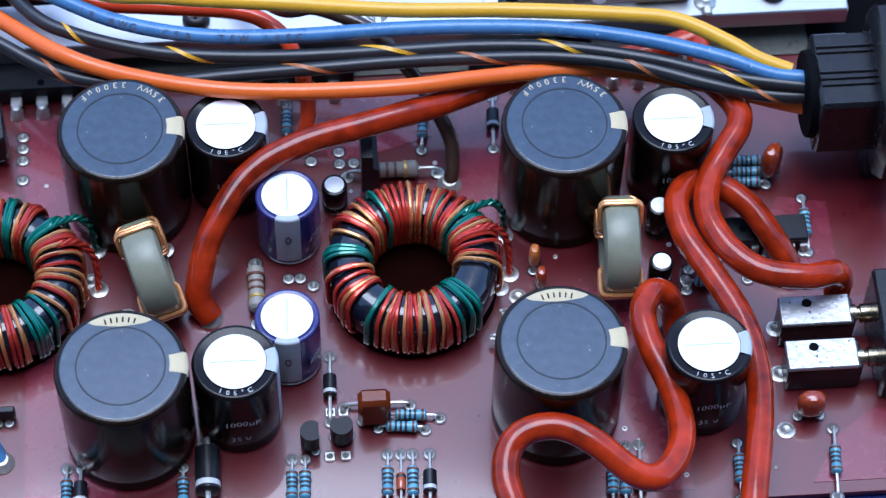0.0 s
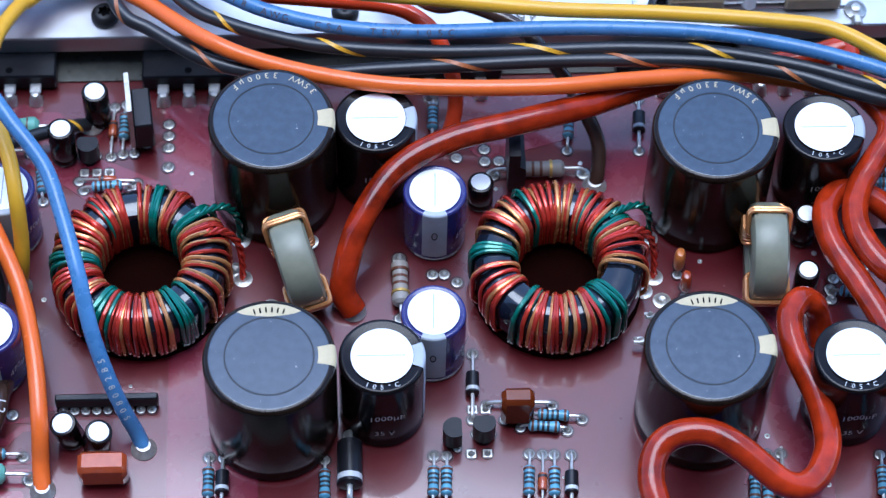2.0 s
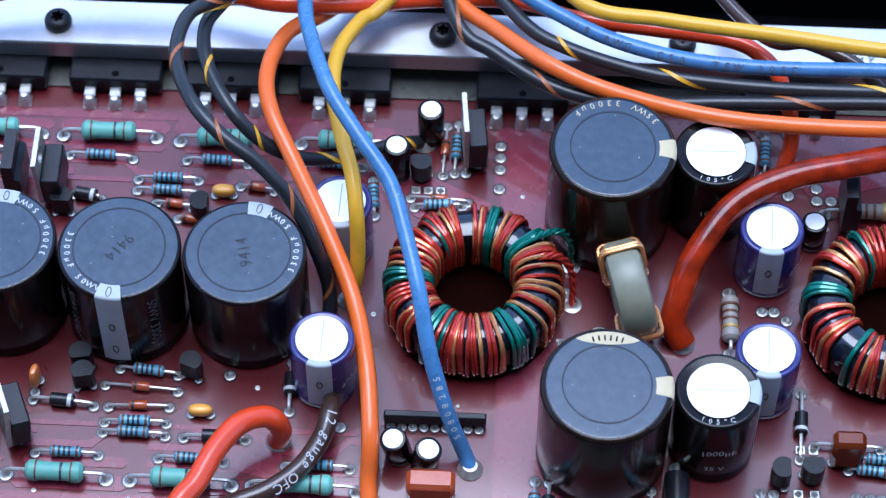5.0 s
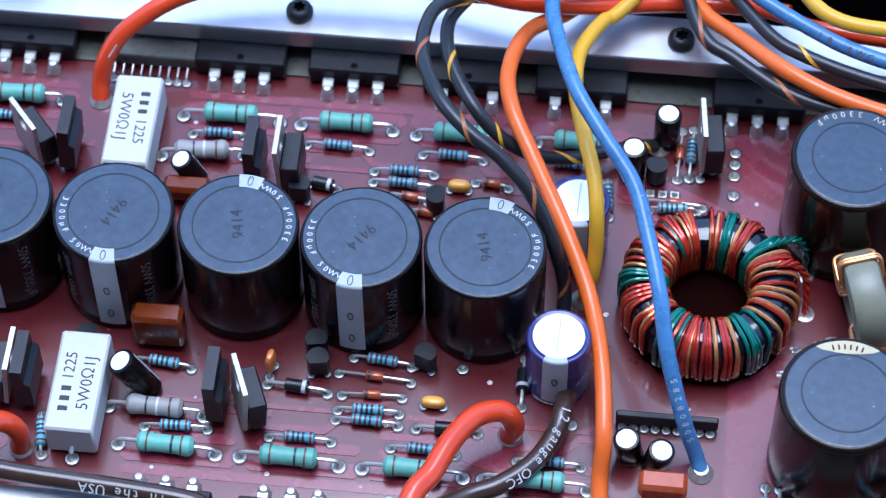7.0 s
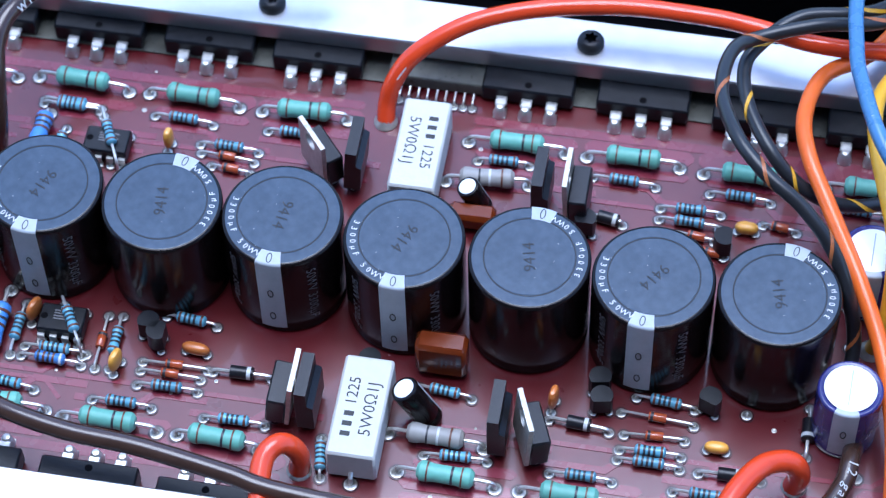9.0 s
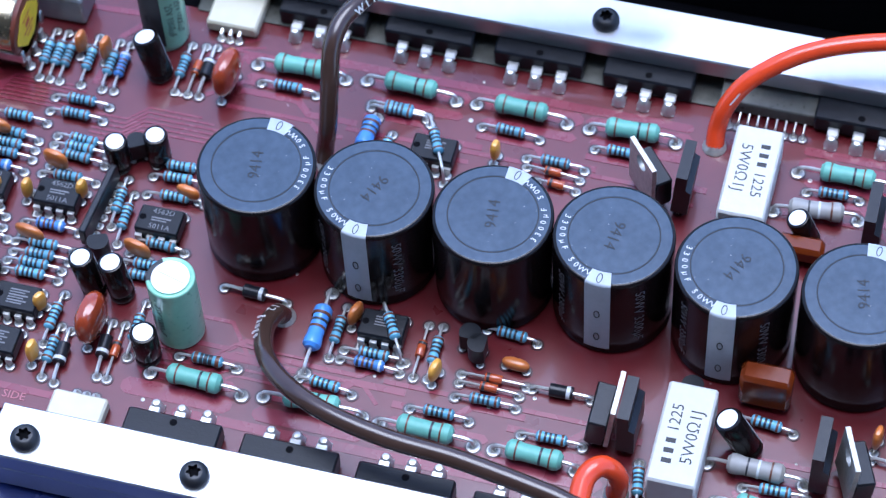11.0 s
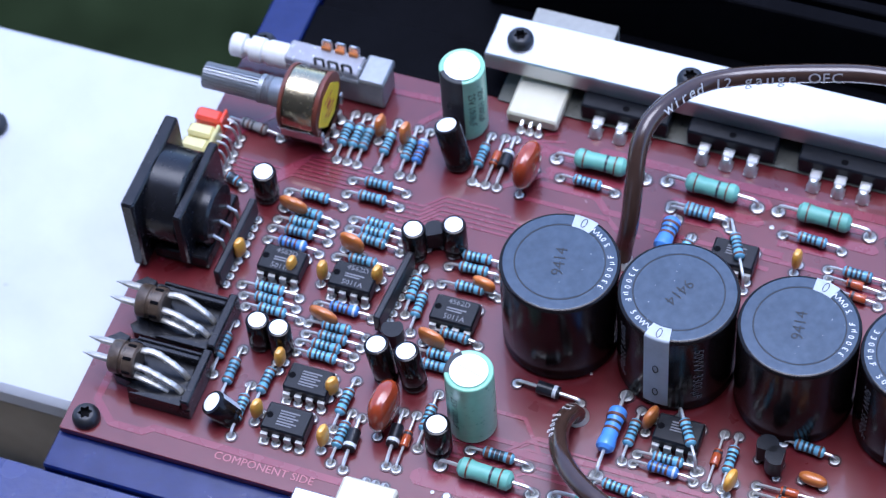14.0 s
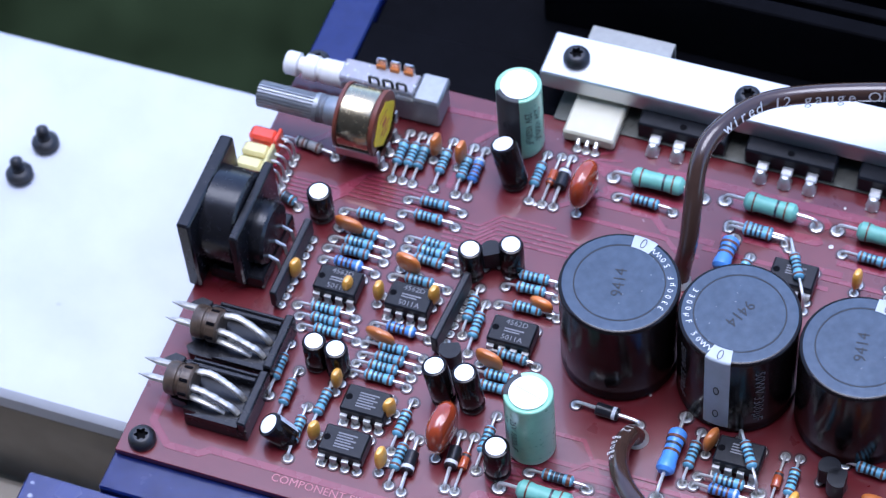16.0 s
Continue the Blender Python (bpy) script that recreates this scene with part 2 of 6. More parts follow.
ENAMEL_COPPER = plain("copper_enamelled_wire", (0.72, 0.32, 0.11), 0.25, metal=0.55, coat=0.4, vary=0.15, piece=0.15)
ENAMEL_GREEN = plain("green_enamelled_wire", (0.015, 0.17, 0.12), 0.22, metal=0.3, coat=0.5, vary=0.15, piece=0.15)
CHOKE_GREY = plain("milky_grey_core", (0.24, 0.235, 0.16), 0.36, coat=0.0, vary=0.3, size=90, bump=0.4, bump_size=160, speck=(0.3, 0.2, 0.05), speck_at=0.72)
W_ORANGE = plain("orange_insulation", (0.8, 0.15, 0.02), 0.24, vary=0.08, size=150, bump=0.04)
W_BLUE = plain("blue_insulation", (0.08, 0.2, 0.4), 0.28, vary=0.2, size=150, bump=0.08, speck=(0.3, 0.42, 0.6), speck_at=0.72)
W_YELLOW = plain("yellow_insulation", (0.75, 0.4, 0.02), 0.35, vary=0.08, size=150, bump=0.04)
W_BLACK = plain("black_insulation", (0.02, 0.021, 0.024), 0.33, vary=0.2, size=150, bump=0.05)
W_RED = plain("clear_red_insulation", (0.35, 0.027, 0.004), 0.11, spec=0.42, vary=0.65, size=120, bump=0.1, bump_size=200)
W_SCARLET = plain("scarlet_insulation", (0.68, 0.06, 0.012), 0.2, coat=0.2, vary=0.1, size=150)
W_BROWN = plain("brown_insulation", (0.05, 0.027, 0.019), 0.22, coat=0.3, vary=0.2, size=150)
LED_RED = plain("red_lens", (0.95, 0.1, 0.05), 0.2, coat=0.4, glass=0.25)
LED_YELLOW = plain("pale_yellow_lens", (0.85, 0.75, 0.33), 0.2, coat=0.4, glass=0.25)
LABEL_YELLOW = plain("yellow_paper", (0.8, 0.55, 0.02), 0.6)
PHENOLIC = plain("brown_phenolic", (0.14, 0.035, 0.018), 0.4)
NYLON = plain("white_nylon", (0.72, 0.7, 0.66), 0.4, coat=0.2)
RAIL_WHITE = plain("white_painted_wood", (0.47, 0.48, 0.5), 0.6, vary=0.16, size=24, bump=0.3, bump_size=120, speck=(0.3, 0.28, 0.26), speck_at=0.74)
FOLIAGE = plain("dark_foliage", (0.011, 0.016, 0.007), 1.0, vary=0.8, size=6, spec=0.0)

# ---- board detail: copper under the mask ----
def ribbon(points, w):
    """The outline of a flat track of width w through points."""
    pts = [Vector((x, y)) for x, y in points]
    left, right = [], []
    for i, p in enumerate(pts):
        a = (pts[i] - pts[i - 1]).normalized() if i else (pts[1] - pts[0]).normalized()
        b = (pts[i + 1] - pts[i]).normalized() if i < len(pts) - 1 else a
        n = Vector((-(a + b).y, (a + b).x)).normalized()
        s = w / 2 / max(0.5, n.dot(Vector((-a.y, a.x))))
        left.append(p + n * s)
        right.append(p - n * s)
    return [tuple(q) for q in left + right[::-1]]


heights = [0.05]


def level():
    """Each track a hair higher than the one before."""
    heights[0] = 0.05 + (heights[0] - 0.05 + 0.004) % 0.12
    return heights[0]


def track(points, w=1.0):
    pts, top = ribbon(points, w), level()
    n = len(pts) // 2
    mesh = Mesh()
    for row in (-0.05, top):
        mesh.v += [(x, y, row) for x, y in pts]
    m = len(pts)
    for i in range(n - 1):
        mesh.f += [(m + i, m + i + 1, 2 * m - 2 - i, 2 * m - 1 - i)]
    mesh.f += [(i, (i + 1) % m, m + (i + 1) % m, m + i) for i in range(m)]
    part("copper_track", mesh, COPPER_POUR, board)


def pour(*outline):
    part("copper_pour", Mesh().prism(list(outline), -0.05, level()), COPPER_POUR, board)


def band(x0, x1, y0, y1, cut=2.0):
    pour((x0 + cut, y0), (x1 - cut, y0), (x1, y0 + cut), (x1, y1 - cut), (x1 - cut, y1), (x0 + cut, y1), (x0, y1 - cut), (x0, y0 + cut))


rng = random.Random(4)
for side, base in ((1, 70.2), (-1, -11.5)):
    for k, gx in enumerate((-133, -105, -80, -56, -9.5, 15.5, 40, 64)):
        band(gx - 11, gx + 12.5, base + 2.2 * side - 1.6, base + 2.2 * side + 1.6 + rng.random(), 1.2)
        band(gx - 9, gx + 12.0, base - side * 2.6 - 1.2, base - side * 2.6 + 1.2, 1.0)
        track(((gx - 9, base - side * 6.5), (gx + 4, base - side * 6.5), (gx + 7, base - side * 9.5), (gx + 18, base - side * 9.5)), 1.6)
        track(((gx - 12, base - side * 11.2), (gx + 8, base - side * 11.2), (gx + 11, base - side * 13.8), (gx + 16, base - side * 13.8)), 1.1)
    band(-132, -44, base + side * 5.6 - 1.1, base + side * 5.6 + 1.1, 0.6)
    band(-20, 72, base + side * 5.6 - 1.1, base + side * 5.6 + 1.1, 0.6)
for k in range(6):
    y = 49.5 - 1.25 * k
    track(((-148 + 3 * k, y + 5), (-160, y + 5), (-164, y + 1), (-171, y + 1)), 0.55)
for k in range(7):
    track(((-206 + 1.6 * k, -14), (-206 + 1.6 * k, -6 + 0.6 * k), (-201 + 1.6 * k, -1 + 0.6 * k), (-201 + 1.6 * k, 8)), 0.5)
    track(((-209, 51 - 1.1 * k), (-197 - 0.45 * k, 51 - 1.1 * k), (-191.5 - 0.45 * k, 56.5 - 1.1 * k), (-175, 56.5 - 1.1 * k)), 0.5)
for k in range(5):
    track(((-140, -3 - 1.8 * k), (-128, -3 - 1.8 * k), (-124 + 0.5 * k, 1 - 1.8 * k), (-108, 1 - 1.8 * k)), 0.6)
    track(((-144 + 2 * k, 80 - k * 2), (-152 + 2 * k, 74), (-152 + 2 * k, 68)), 0.6)
track(((-212, -9), (-212, -16), (-207, -20.5), (-200, -20.5), (-198, -19), (-150, -19.5)), 1.6)
track(((-213, 20), (-213, 52), (-208, 60), (-190, 78), (-168, 79)), 1.5)
track(((-150, 60), (-142, 66), (-130, 66)), 1.2)
track(((-141, 12), (-136, 6), (-126, 6), (-120, -2), (-96, -2), (-92, -6)), 0.9)
track(((-165, 80), (-172, 72), (-174, 58)), 1.4)
pour((100, -22), (118, -22), (118, 16), (112, 22), (104, 22), (100, 14))
pour((104, 40), (112, 46), (112, 76), (98, 76), (98, 62))
pour((198, 40), (206, 62), (206, 76), (192, 76), (190, 52))
pour((166, 60), (186, 66), (186, 78), (160, 78), (160, 66))
pour((222, 10), (228, 16), (228, 36), (222, 32))
pour((253, 24), (262, 24), (268, 30), (268, 44), (258, 46), (253, 38))
pour((212, 16), (226, 16), (226, 24), (214, 26))
pour((214, -18), (222, -22), (232, -22), (232, 12), (226, 14))
pour((256, -22), (300, -22), (300, -8), (270, -6), (262, -12))
pour((40, 0), (52, 0), (58, -6), (58, -12), (50, -10), (40, -6))
pour((72, 60), (82, 52), (98, 52), (98, 56), (86, 62), (76, 64))

vias = Mesh()
for k in range(70):
    x = rng.uniform(-210, 268)
    y = rng.uniform(-20, 78)
    r = rng.uniform(0.35, 0.75)
    vias.lathe([(r * 0.8, -0.02), (r * 0.8, 0.19), (r * 0.5, 0.22), (r * 0.25, 0.12), (0, 0.1)], 8, (x, y, 0))
tagged(part("solder_dots", vias, SOLDER, board, "small scattered solder dots"), kind="stuff")


# ---- writing ----
def glyphs(body, size):
    """Points and faces of a line of writing in the built-in font, centred."""
    text = bpy.data.curves.new("text", "FONT")
    text.body, text.size, text.align_x, text.align_y, text.resolution_u = body, size, "CENTER", "CENTER", 2
    ob = bpy.data.objects.new("text", text)
    me = bpy.data.meshes.new_from_object(ob)
    verts, faces = [tuple(v.co) for v in me.vertices], [tuple(p.vertices) for p in me.polygons]
    bpy.data.objects.remove(ob)
    bpy.data.meshes.remove(me)
    return verts, faces


def writing(mesh, body, size, m):
    verts, faces = glyphs(body, size)
    return mesh.add([tuple(m @ Vector(v)) for v in verts], faces)


def place(x, y, z, rx=0, ry=0, rz=0):
    return Matrix.LocRotScale((x, y, z), Euler([radians(a) for a in (rx, ry, rz)]), None)


def ring_writing(mesh, body, size, radius, z, start, step):
    """Letters one by one round a rim, their heads to the middle."""
    for k, letter in enumerate(body):
        if letter != " ":
            a = start + step * k
            writing(mesh, letter, size, place(radius * math.cos(radians(a)), radius * math.sin(radians(a)), z, 0, 0, a + 90))
    return mesh


# ---- kinds of parts on the board ----
def capacitor(x, y, r, h, turn, sleeve, top, label, stripe=STRIPE, stripe_width=24, bare=0.0, group="", name="capacitor", stripe_down=True, date=False, rim_text="", size_text=1.7, text_at=0, text_step=9.0, text_ink=PRINT, side_text=(), upright_text=()):
    """An upright can: sleeve with rolled rim, inset top disc, polarity stripe over rim and side."""
    cap = thing(name, label, "capacitor", x, y, 0, turn, group)
    rim = r * (0.055 if date else 0.085)
    turned = [(r - rim + rim * math.cos(radians(a)), h - rim + rim * math.sin(radians(a))) for a in (0, 22, 45, 68, 90)]
    key = (name, r, h)
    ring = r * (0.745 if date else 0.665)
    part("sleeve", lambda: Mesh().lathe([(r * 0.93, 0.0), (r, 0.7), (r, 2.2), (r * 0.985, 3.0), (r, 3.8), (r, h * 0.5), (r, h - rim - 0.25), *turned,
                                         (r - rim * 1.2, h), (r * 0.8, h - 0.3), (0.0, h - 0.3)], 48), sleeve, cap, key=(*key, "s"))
    if bare:
        part("bare_top", lambda: Mesh().lathe([(bare, h - 0.1), (bare, h + 0.05), (bare * 0.9, h + 0.1), (0.0, h + 0.12)], 40), TIN_TOP, cap, "bare silver top", key=(*key, "t", bare))
        part("vent_mark", lambda: Mesh().box(-bare * 0.8, bare * 0.75, -0.12, 0.12, h + 0.05, h + 0.14, 0.03), STRIPE, cap, key=(*key, "v"))
    else:
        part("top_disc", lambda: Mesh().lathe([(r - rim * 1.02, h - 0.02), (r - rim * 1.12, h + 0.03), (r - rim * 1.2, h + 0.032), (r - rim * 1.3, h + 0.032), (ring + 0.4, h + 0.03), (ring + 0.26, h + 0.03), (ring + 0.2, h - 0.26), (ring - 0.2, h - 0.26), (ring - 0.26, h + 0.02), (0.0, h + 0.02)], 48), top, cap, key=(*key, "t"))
        # flat dark ring laid in the groove to paint its shade
        part("ring_groove", lambda: Mesh().lathe([(ring + 0.14, h - 0.2), (ring + 0.14, h + 0.024), (ring - 0.12, h + 0.024), (ring - 0.12, h - 0.2)], 48), PRESSED_SHADE, cap, "flat dark ring painting the shallow groove's shade", key=(*key, "g"))
    w = stripe_width
    part("polarity_stripe", lambda: Mesh().lathe([(r + 0.04, 2.0 if stripe_down else h - rim * 1.6), *[(a + 0.04, b + 0.05) for a, b in turned], (max(r * 0.73, bare), h + 0.06)], 8,
                                                 start=-w / 2, turn=w), stripe, cap, "printed polarity stripe", key=(*key, "p", w, stripe_down))
    if date:
        part("date_stamp", lambda: writing(Mesh(), "9414", 3.5, place(0, 0, h + 0.06, 0, 0, date)), PRESSED_SHADE, cap, "digits painted dark for the pressed stamp's shade", key=(*key, "d", date))
    if rim_text:
        part("rim_print", lambda: ring_writing(Mesh(), rim_text, size_text, r * 0.84, h + 0.07, text_at, text_step), text_ink, cap, key=(*key, rim_text, text_at))
    if stripe_down:
        signs = Mesh()
        signs.tube([(r + 0.1, 0.55 * math.cos(a), h * 0.58 + 1.2 * math.sin(a)) for a in [k * math.pi / 8 for k in range(16)]], 0.12, 5, closed=True)
        if not bare:
            signs.tube([(r + 0.1, 0.55 * math.cos(a), h * 0.25 + 1.2 * math.sin(a)) for a in [k * math.pi / 8 for k in range(16)]], 0.12, 5, closed=True)
        if not bare:
            signs.tube([(r * 0.86 + 1.1 * math.sin(a), 0.5 * math.cos(a), h + 0.06) for a in [k * math.pi / 8 for k in range(16)]], 0.1, 5, closed=True)
        part("minus_sign", signs, INK, cap, key=(*key, "signs", bool(bare)))
    for k, (at, low, size, body) in enumerate(side_text):
        part("side_print", lambda: writing(Mesh(), body, size, place((r + 0.06) * math.cos(radians(at)), (r + 0.06) * math.sin(radians(at)), low, 90, 0, at + 90)), text_ink, cap, key=(*key, "side", at, low, body))
    for at, body, size, ink in upright_text:
        part("side_print", lambda: writing(Mesh(), body, size, place((r + 0.06) * math.cos(radians(at)), (r + 0.06) * math.sin(radians(at)), h * 0.52, 90, 0, at + 90) @ Matrix.Rotation(radians(-90), 4, "Z")), ink, cap, "printed value", key=(*key, "up", at))
    return cap


HOLE_SHADE = plain("toroid_hole_shade", (0.008, 0.0015, 0.001), 0.9, vary=0.3, spec=0.02)
FAINT = plain("faint_grey_print", (0.16, 0.16, 0.17), 0.6)


PAD_GAP = plain("dark_laminate_gap", (0.035, 0.003, 0.006), 0.3, coat=0.4)


def joint(parent, x, y, r=1.15, square=False):
    """A solder pad with its small cone of solder and the dark gap round it."""
    if r < 1.5:
        part("pad_gap", lambda: Mesh().lathe([(r + 0.42, 0.02), (r + 0.42, 0.185), (r * 0.8, 0.187)], 16), PAD_GAP, parent, key=("gap", r), at=pose(x * MM, y * MM, 0))
    if square:
        part("solder_pad", lambda: Mesh().box(-r, r, -r, r, 0.05, 0.2, 0.06).lathe([(r * 0.75, 0.2), (r * 0.4, 0.7), (0.0, 0.9)], 10), SOLDER, parent, key=("sq", r), at=pose(x * MM, y * MM, 0))
    else:
        part("solder_pad", lambda: Mesh().lathe([(r, 0.05), (r, 0.22), (r * 0.72, 0.3), (r * 0.5, 0.55), (r * 0.33, 0.42), (0.0, 0.2)], 14), SOLDER, parent, key=("pad", r), at=pose(x * MM, y * MM, 0))


AXIAL = {
    # body material, length, radius, height over the board, bands as (place along the body, width, material), lead radius, label
    "blue": (RES_BLUE, 6.4, 1.2, 1.5, ((-2.3, 0.5, BAND_BROWN), (-1.2, 0.5, BAND_BLACK), (-0.2, 0.5, BAND_BLACK), (0.8, 0.5, BAND_BLACK), (2.3, 0.5, BAND_BROWN)), 0.32,
             "small light blue banded resistor soldered to the board", "resistor"),
    "deep blue": (RES_DEEP, 6.4, 1.25, 1.5, ((-2.3, 0.5, BAND_BLACK), (-1.2, 0.5, BAND_BROWN), (-0.2, 0.5, BAND_BLACK), (0.8, 0.5, BAND_BROWN), (2.3, 0.5, BAND_GREY)), 0.32,
                  "small deep blue banded resistor soldered to the board", "resistor"),
    "large blue": (RES_DEEP, 10.5, 2.0, 2.6, ((-2.8, 0.6, BAND_BROWN), (-1.2, 0.6, BAND_BLACK), (0.4, 0.6, BAND_BROWN)), 0.4, "large blue power resistor soldered to the board", "resistor"),
    "green": (RES_GREEN, 11.6, 2.15, 2.6, ((-3.6, 0.35, BAND_BROWN), (1.4, 0.5, BAND_BLACK), (3.4, 0.35, BAND_BROWN)), 0.42, "sea green power resistor with dark bands", "resistor"),
    "grey": (RES_GREY, 11.6, 2.15, 2.6, ((-1.6, 0.4, BAND_BLACK), (0.6, 0.5, BAND_GREY), (3.2, 0.4, BAND_BROWN)), 0.42, "grey power resistor with faint bands", "resistor"),
    "beige": (RES_BEIGE, 11.0, 1.9, 2.3, ((-3.0, 0.6, BAND_BROWN), (-1.2, 0.6, BAND_BROWN), (0.5, 0.6, BAND_BROWN), (2.6, 0.6, BAND_GOLD)), 0.42, "beige power resistor with brown bands", "resistor"),
    "small grey": (RES_GREY, 6.4, 1.2, 1.5, ((-2.3, 0.5, BAND_BLACK), (-1.2, 0.5, BAND_BROWN), (-0.2, 0.5, BAND_BLACK), (2.3, 0.5, BAND_BROWN)), 0.32,
                   "small dull grey resistor soldered to the board", "resistor"),
    "diode": (EPOXY, 4.8, 1.35, 1.6, ((1.5, 0.8, BAND_GREY),), 0.4, "small black diode with a silver band", "diode"),
    "large diode": (EPOXY, 9.5, 2.5, 2.8, ((3.4, 1.2, BAND_GREY),), 0.6, "large black rectifier diode with a silver band", "diode"),
    "glass": (GLASS_RED, 3.6, 0.95, 1.2, ((-1.1, 0.6, BAND_BLACK),), 0.28, "tiny amber glass diode", "diode"),
}


def axial(kind, x1, y1, x2, y2, lift=0.0):
    """A part lying between two soldered leads, perhaps high over what is under it."""
    mat, length, r, z, bands, wire_r, label, category = AXIAL[kind]
    z += lift
    span = math.hypot(x2 - x1, y2 - y1)
    length = min(length, span * 0.72)
    half = round(span / 2, 1)
    ob = thing(category, label, category, (x1 + x2) / 2, (y1 + y2) / 2, 0, math.degrees(math.atan2(y2 - y1, x2 - x1)), group=f"{kind} {category}s")
    dome = category == "resistor"
    def body():
        e = length / 2
        if dome:
            prof = [(0.0, -e), (r * 0.6, -e + 0.05), (r * 0.95, -e + r * 0.35), (r * 1.0, -e + r * 0.75), (r * 0.93, -e + r * 1.25), (r * 0.86, -e + r * 1.6),
                    (r * 0.86, e - r * 1.6), (r * 0.93, e - r * 1.25), (r, e - r * 0.75), (r * 0.95, e - r * 0.35), (r * 0.6, e - 0.05), (0.0, e)]
        else:
            prof = [(0.0, -e), (r * 0.9, -e), (r, -e + 0.12), (r, e - 0.12), (r * 0.9, e), (0.0, e)]
        return Mesh().lathe(prof, 16, (0, 0, z), "x")
    part("body", body, mat, ob, key=("ax", kind, length, lift))
    for at, width, ink in bands:
        at *= length / AXIAL[kind][1]
        rb = r * 0.88 if dome and abs(at) < length / 2 - 1.6 * r else r * 1.0
        if dome and abs(at) > length / 2 - 1.3 * r:
            rb = r * 1.0
        part("colour_band", lambda: Mesh().lathe([(rb - 0.1, -width / 2), (rb + 0.035, -width / 2), (rb + 0.035, width / 2), (rb - 0.1, width / 2)], 16, (at, 0, z), "x"), ink, ob, key=("band", kind, at, length, lift))
    def lead(s):
        bend = half - 0.3
        return Mesh().tube(curve([(s * (length / 2 - 0.3), 0, z), (s * (length / 2 + (bend - length / 2) * 0.6), 0, z), (s * (bend - 0.1), 0, z * 0.86), (s * half, 0, z * 0.45), (s * half, 0, 0.0)], 4), wire_r, 7)
    for s in (-1, 1):
        joint(part("lead", lambda: lead(s), TINNED, ob, key=("lead", kind, half, s, length, lift)), s * half, 0, 1.4 if wire_r > 0.38 and kind != "diode" else 1.05)
    return ob


def chip(x, y, pins=8, text=()):
    """A dual in-line chip with bent legs."""
    n = pins // 2
    long = n * 2.54 - 0.6
    ob = thing("chip", "black dual in-line chip with tinned legs on the board", "chip", x, y, 0, 0, "chips")
    part("package", lambda: Mesh().box(-long / 2, long / 2, -3.2, 3.2, 0.9, 4.2, 0.35), EPOXY_TOP, ob, key=("dip", n))
    part("notch", lambda: Mesh().lathe([(0.75, 4.18), (0.75, 4.215), (0, 4.215)], 14, (-long / 2 + 1.1, 0, 0)), GROOVE, ob, key="notch")
    for s in (-1, 1):
        for k in range(n):
            px = (k - (n - 1) / 2) * 2.54
            part("leg", lambda: Mesh().box(-0.75, 0.75, 2.9, 3.9, 2.2, 2.55, 0.08).box(-0.75, 0.75, 3.6, 3.95, 1.1, 2.5, 0.08).box(-0.3, 0.3, 3.62, 3.92, 0.0, 1.2, 0.05), TINNED, ob, key="leg",
                 at=pose(px * MM, 0, 0) if s > 0 else pose(px * MM, 0, 0, 0, 0, 180))
            joint(ob, px, s * 3.85, 1.0, square=(k == 0 and s < 0))
    for k, line in enumerate(text):
        if line:
            part("marking", lambda: writing(Mesh(), line, 1.75, place(0.4, 1.9 - 1.9 * k, 4.23)), FAINT, ob, key=("mark", line, k))
        else:
            part("marking", lambda: Mesh().box(-1.8, 2.4, 1.4 - 1.3 * k, 1.75 - 1.3 * k, 4.2, 4.225, 0.01).box(-1.8, 1.6, 0.8 - 1.3 * k, 1.1 - 1.3 * k, 4.2, 4.225, 0.01), FAINT, ob, key=("bar", k))
    return ob


def small_can(x, y, r=2.6, h=11, lean=(0, 0), turn=0):
    """A small upright electrolytic, perhaps leaning."""
    ob = thing("small_capacitor", "small black electrolytic capacitor with a silver top", "capacitor", x, y, 0, turn, "small electrolytic capacitors")
    ob.matrix_basis = pose(x * MM, y * MM, 0.0, lean[0], lean[1], turn)
    part("sleeve", lambda: Mesh().lathe([(r * 0.9, 0.2), (r, 0.7), (r, 1.6), (r * 0.93, 2.1), (r, 2.6), (r, h - 0.5), (r * 0.94, h - 0.1), (r * 0.8, h + 0.02), (0, h - 0.03)], 24), BLACK_SLEEVE, ob, key=("sc", r, h))
    part("silver_top", lambda: Mesh().lathe([(r * 0.76, h - 0.1), (r * 0.75, h + 0.04), (r * 0.7, h + 0.08), (0, h + 0.09)], 24), TIN_TOP, ob, "bare silver top", key=("st", r, h))
    part("stripe", lambda: Mesh().lathe([(r + 0.03, 1.0), (r + 0.03, h - 0.6)], 6, start=20, turn=40), STRIPE, ob, key=("ss", r, h))
    for s in (-1, 1):
        part("lead", lambda: Mesh().tube([(0, 0, 0.6), (0, 0, -1.0)], 0.3, 6), TINNED, ob, key="sl", at=pose(s * 1.2 * MM, 0, 0))
    return ob


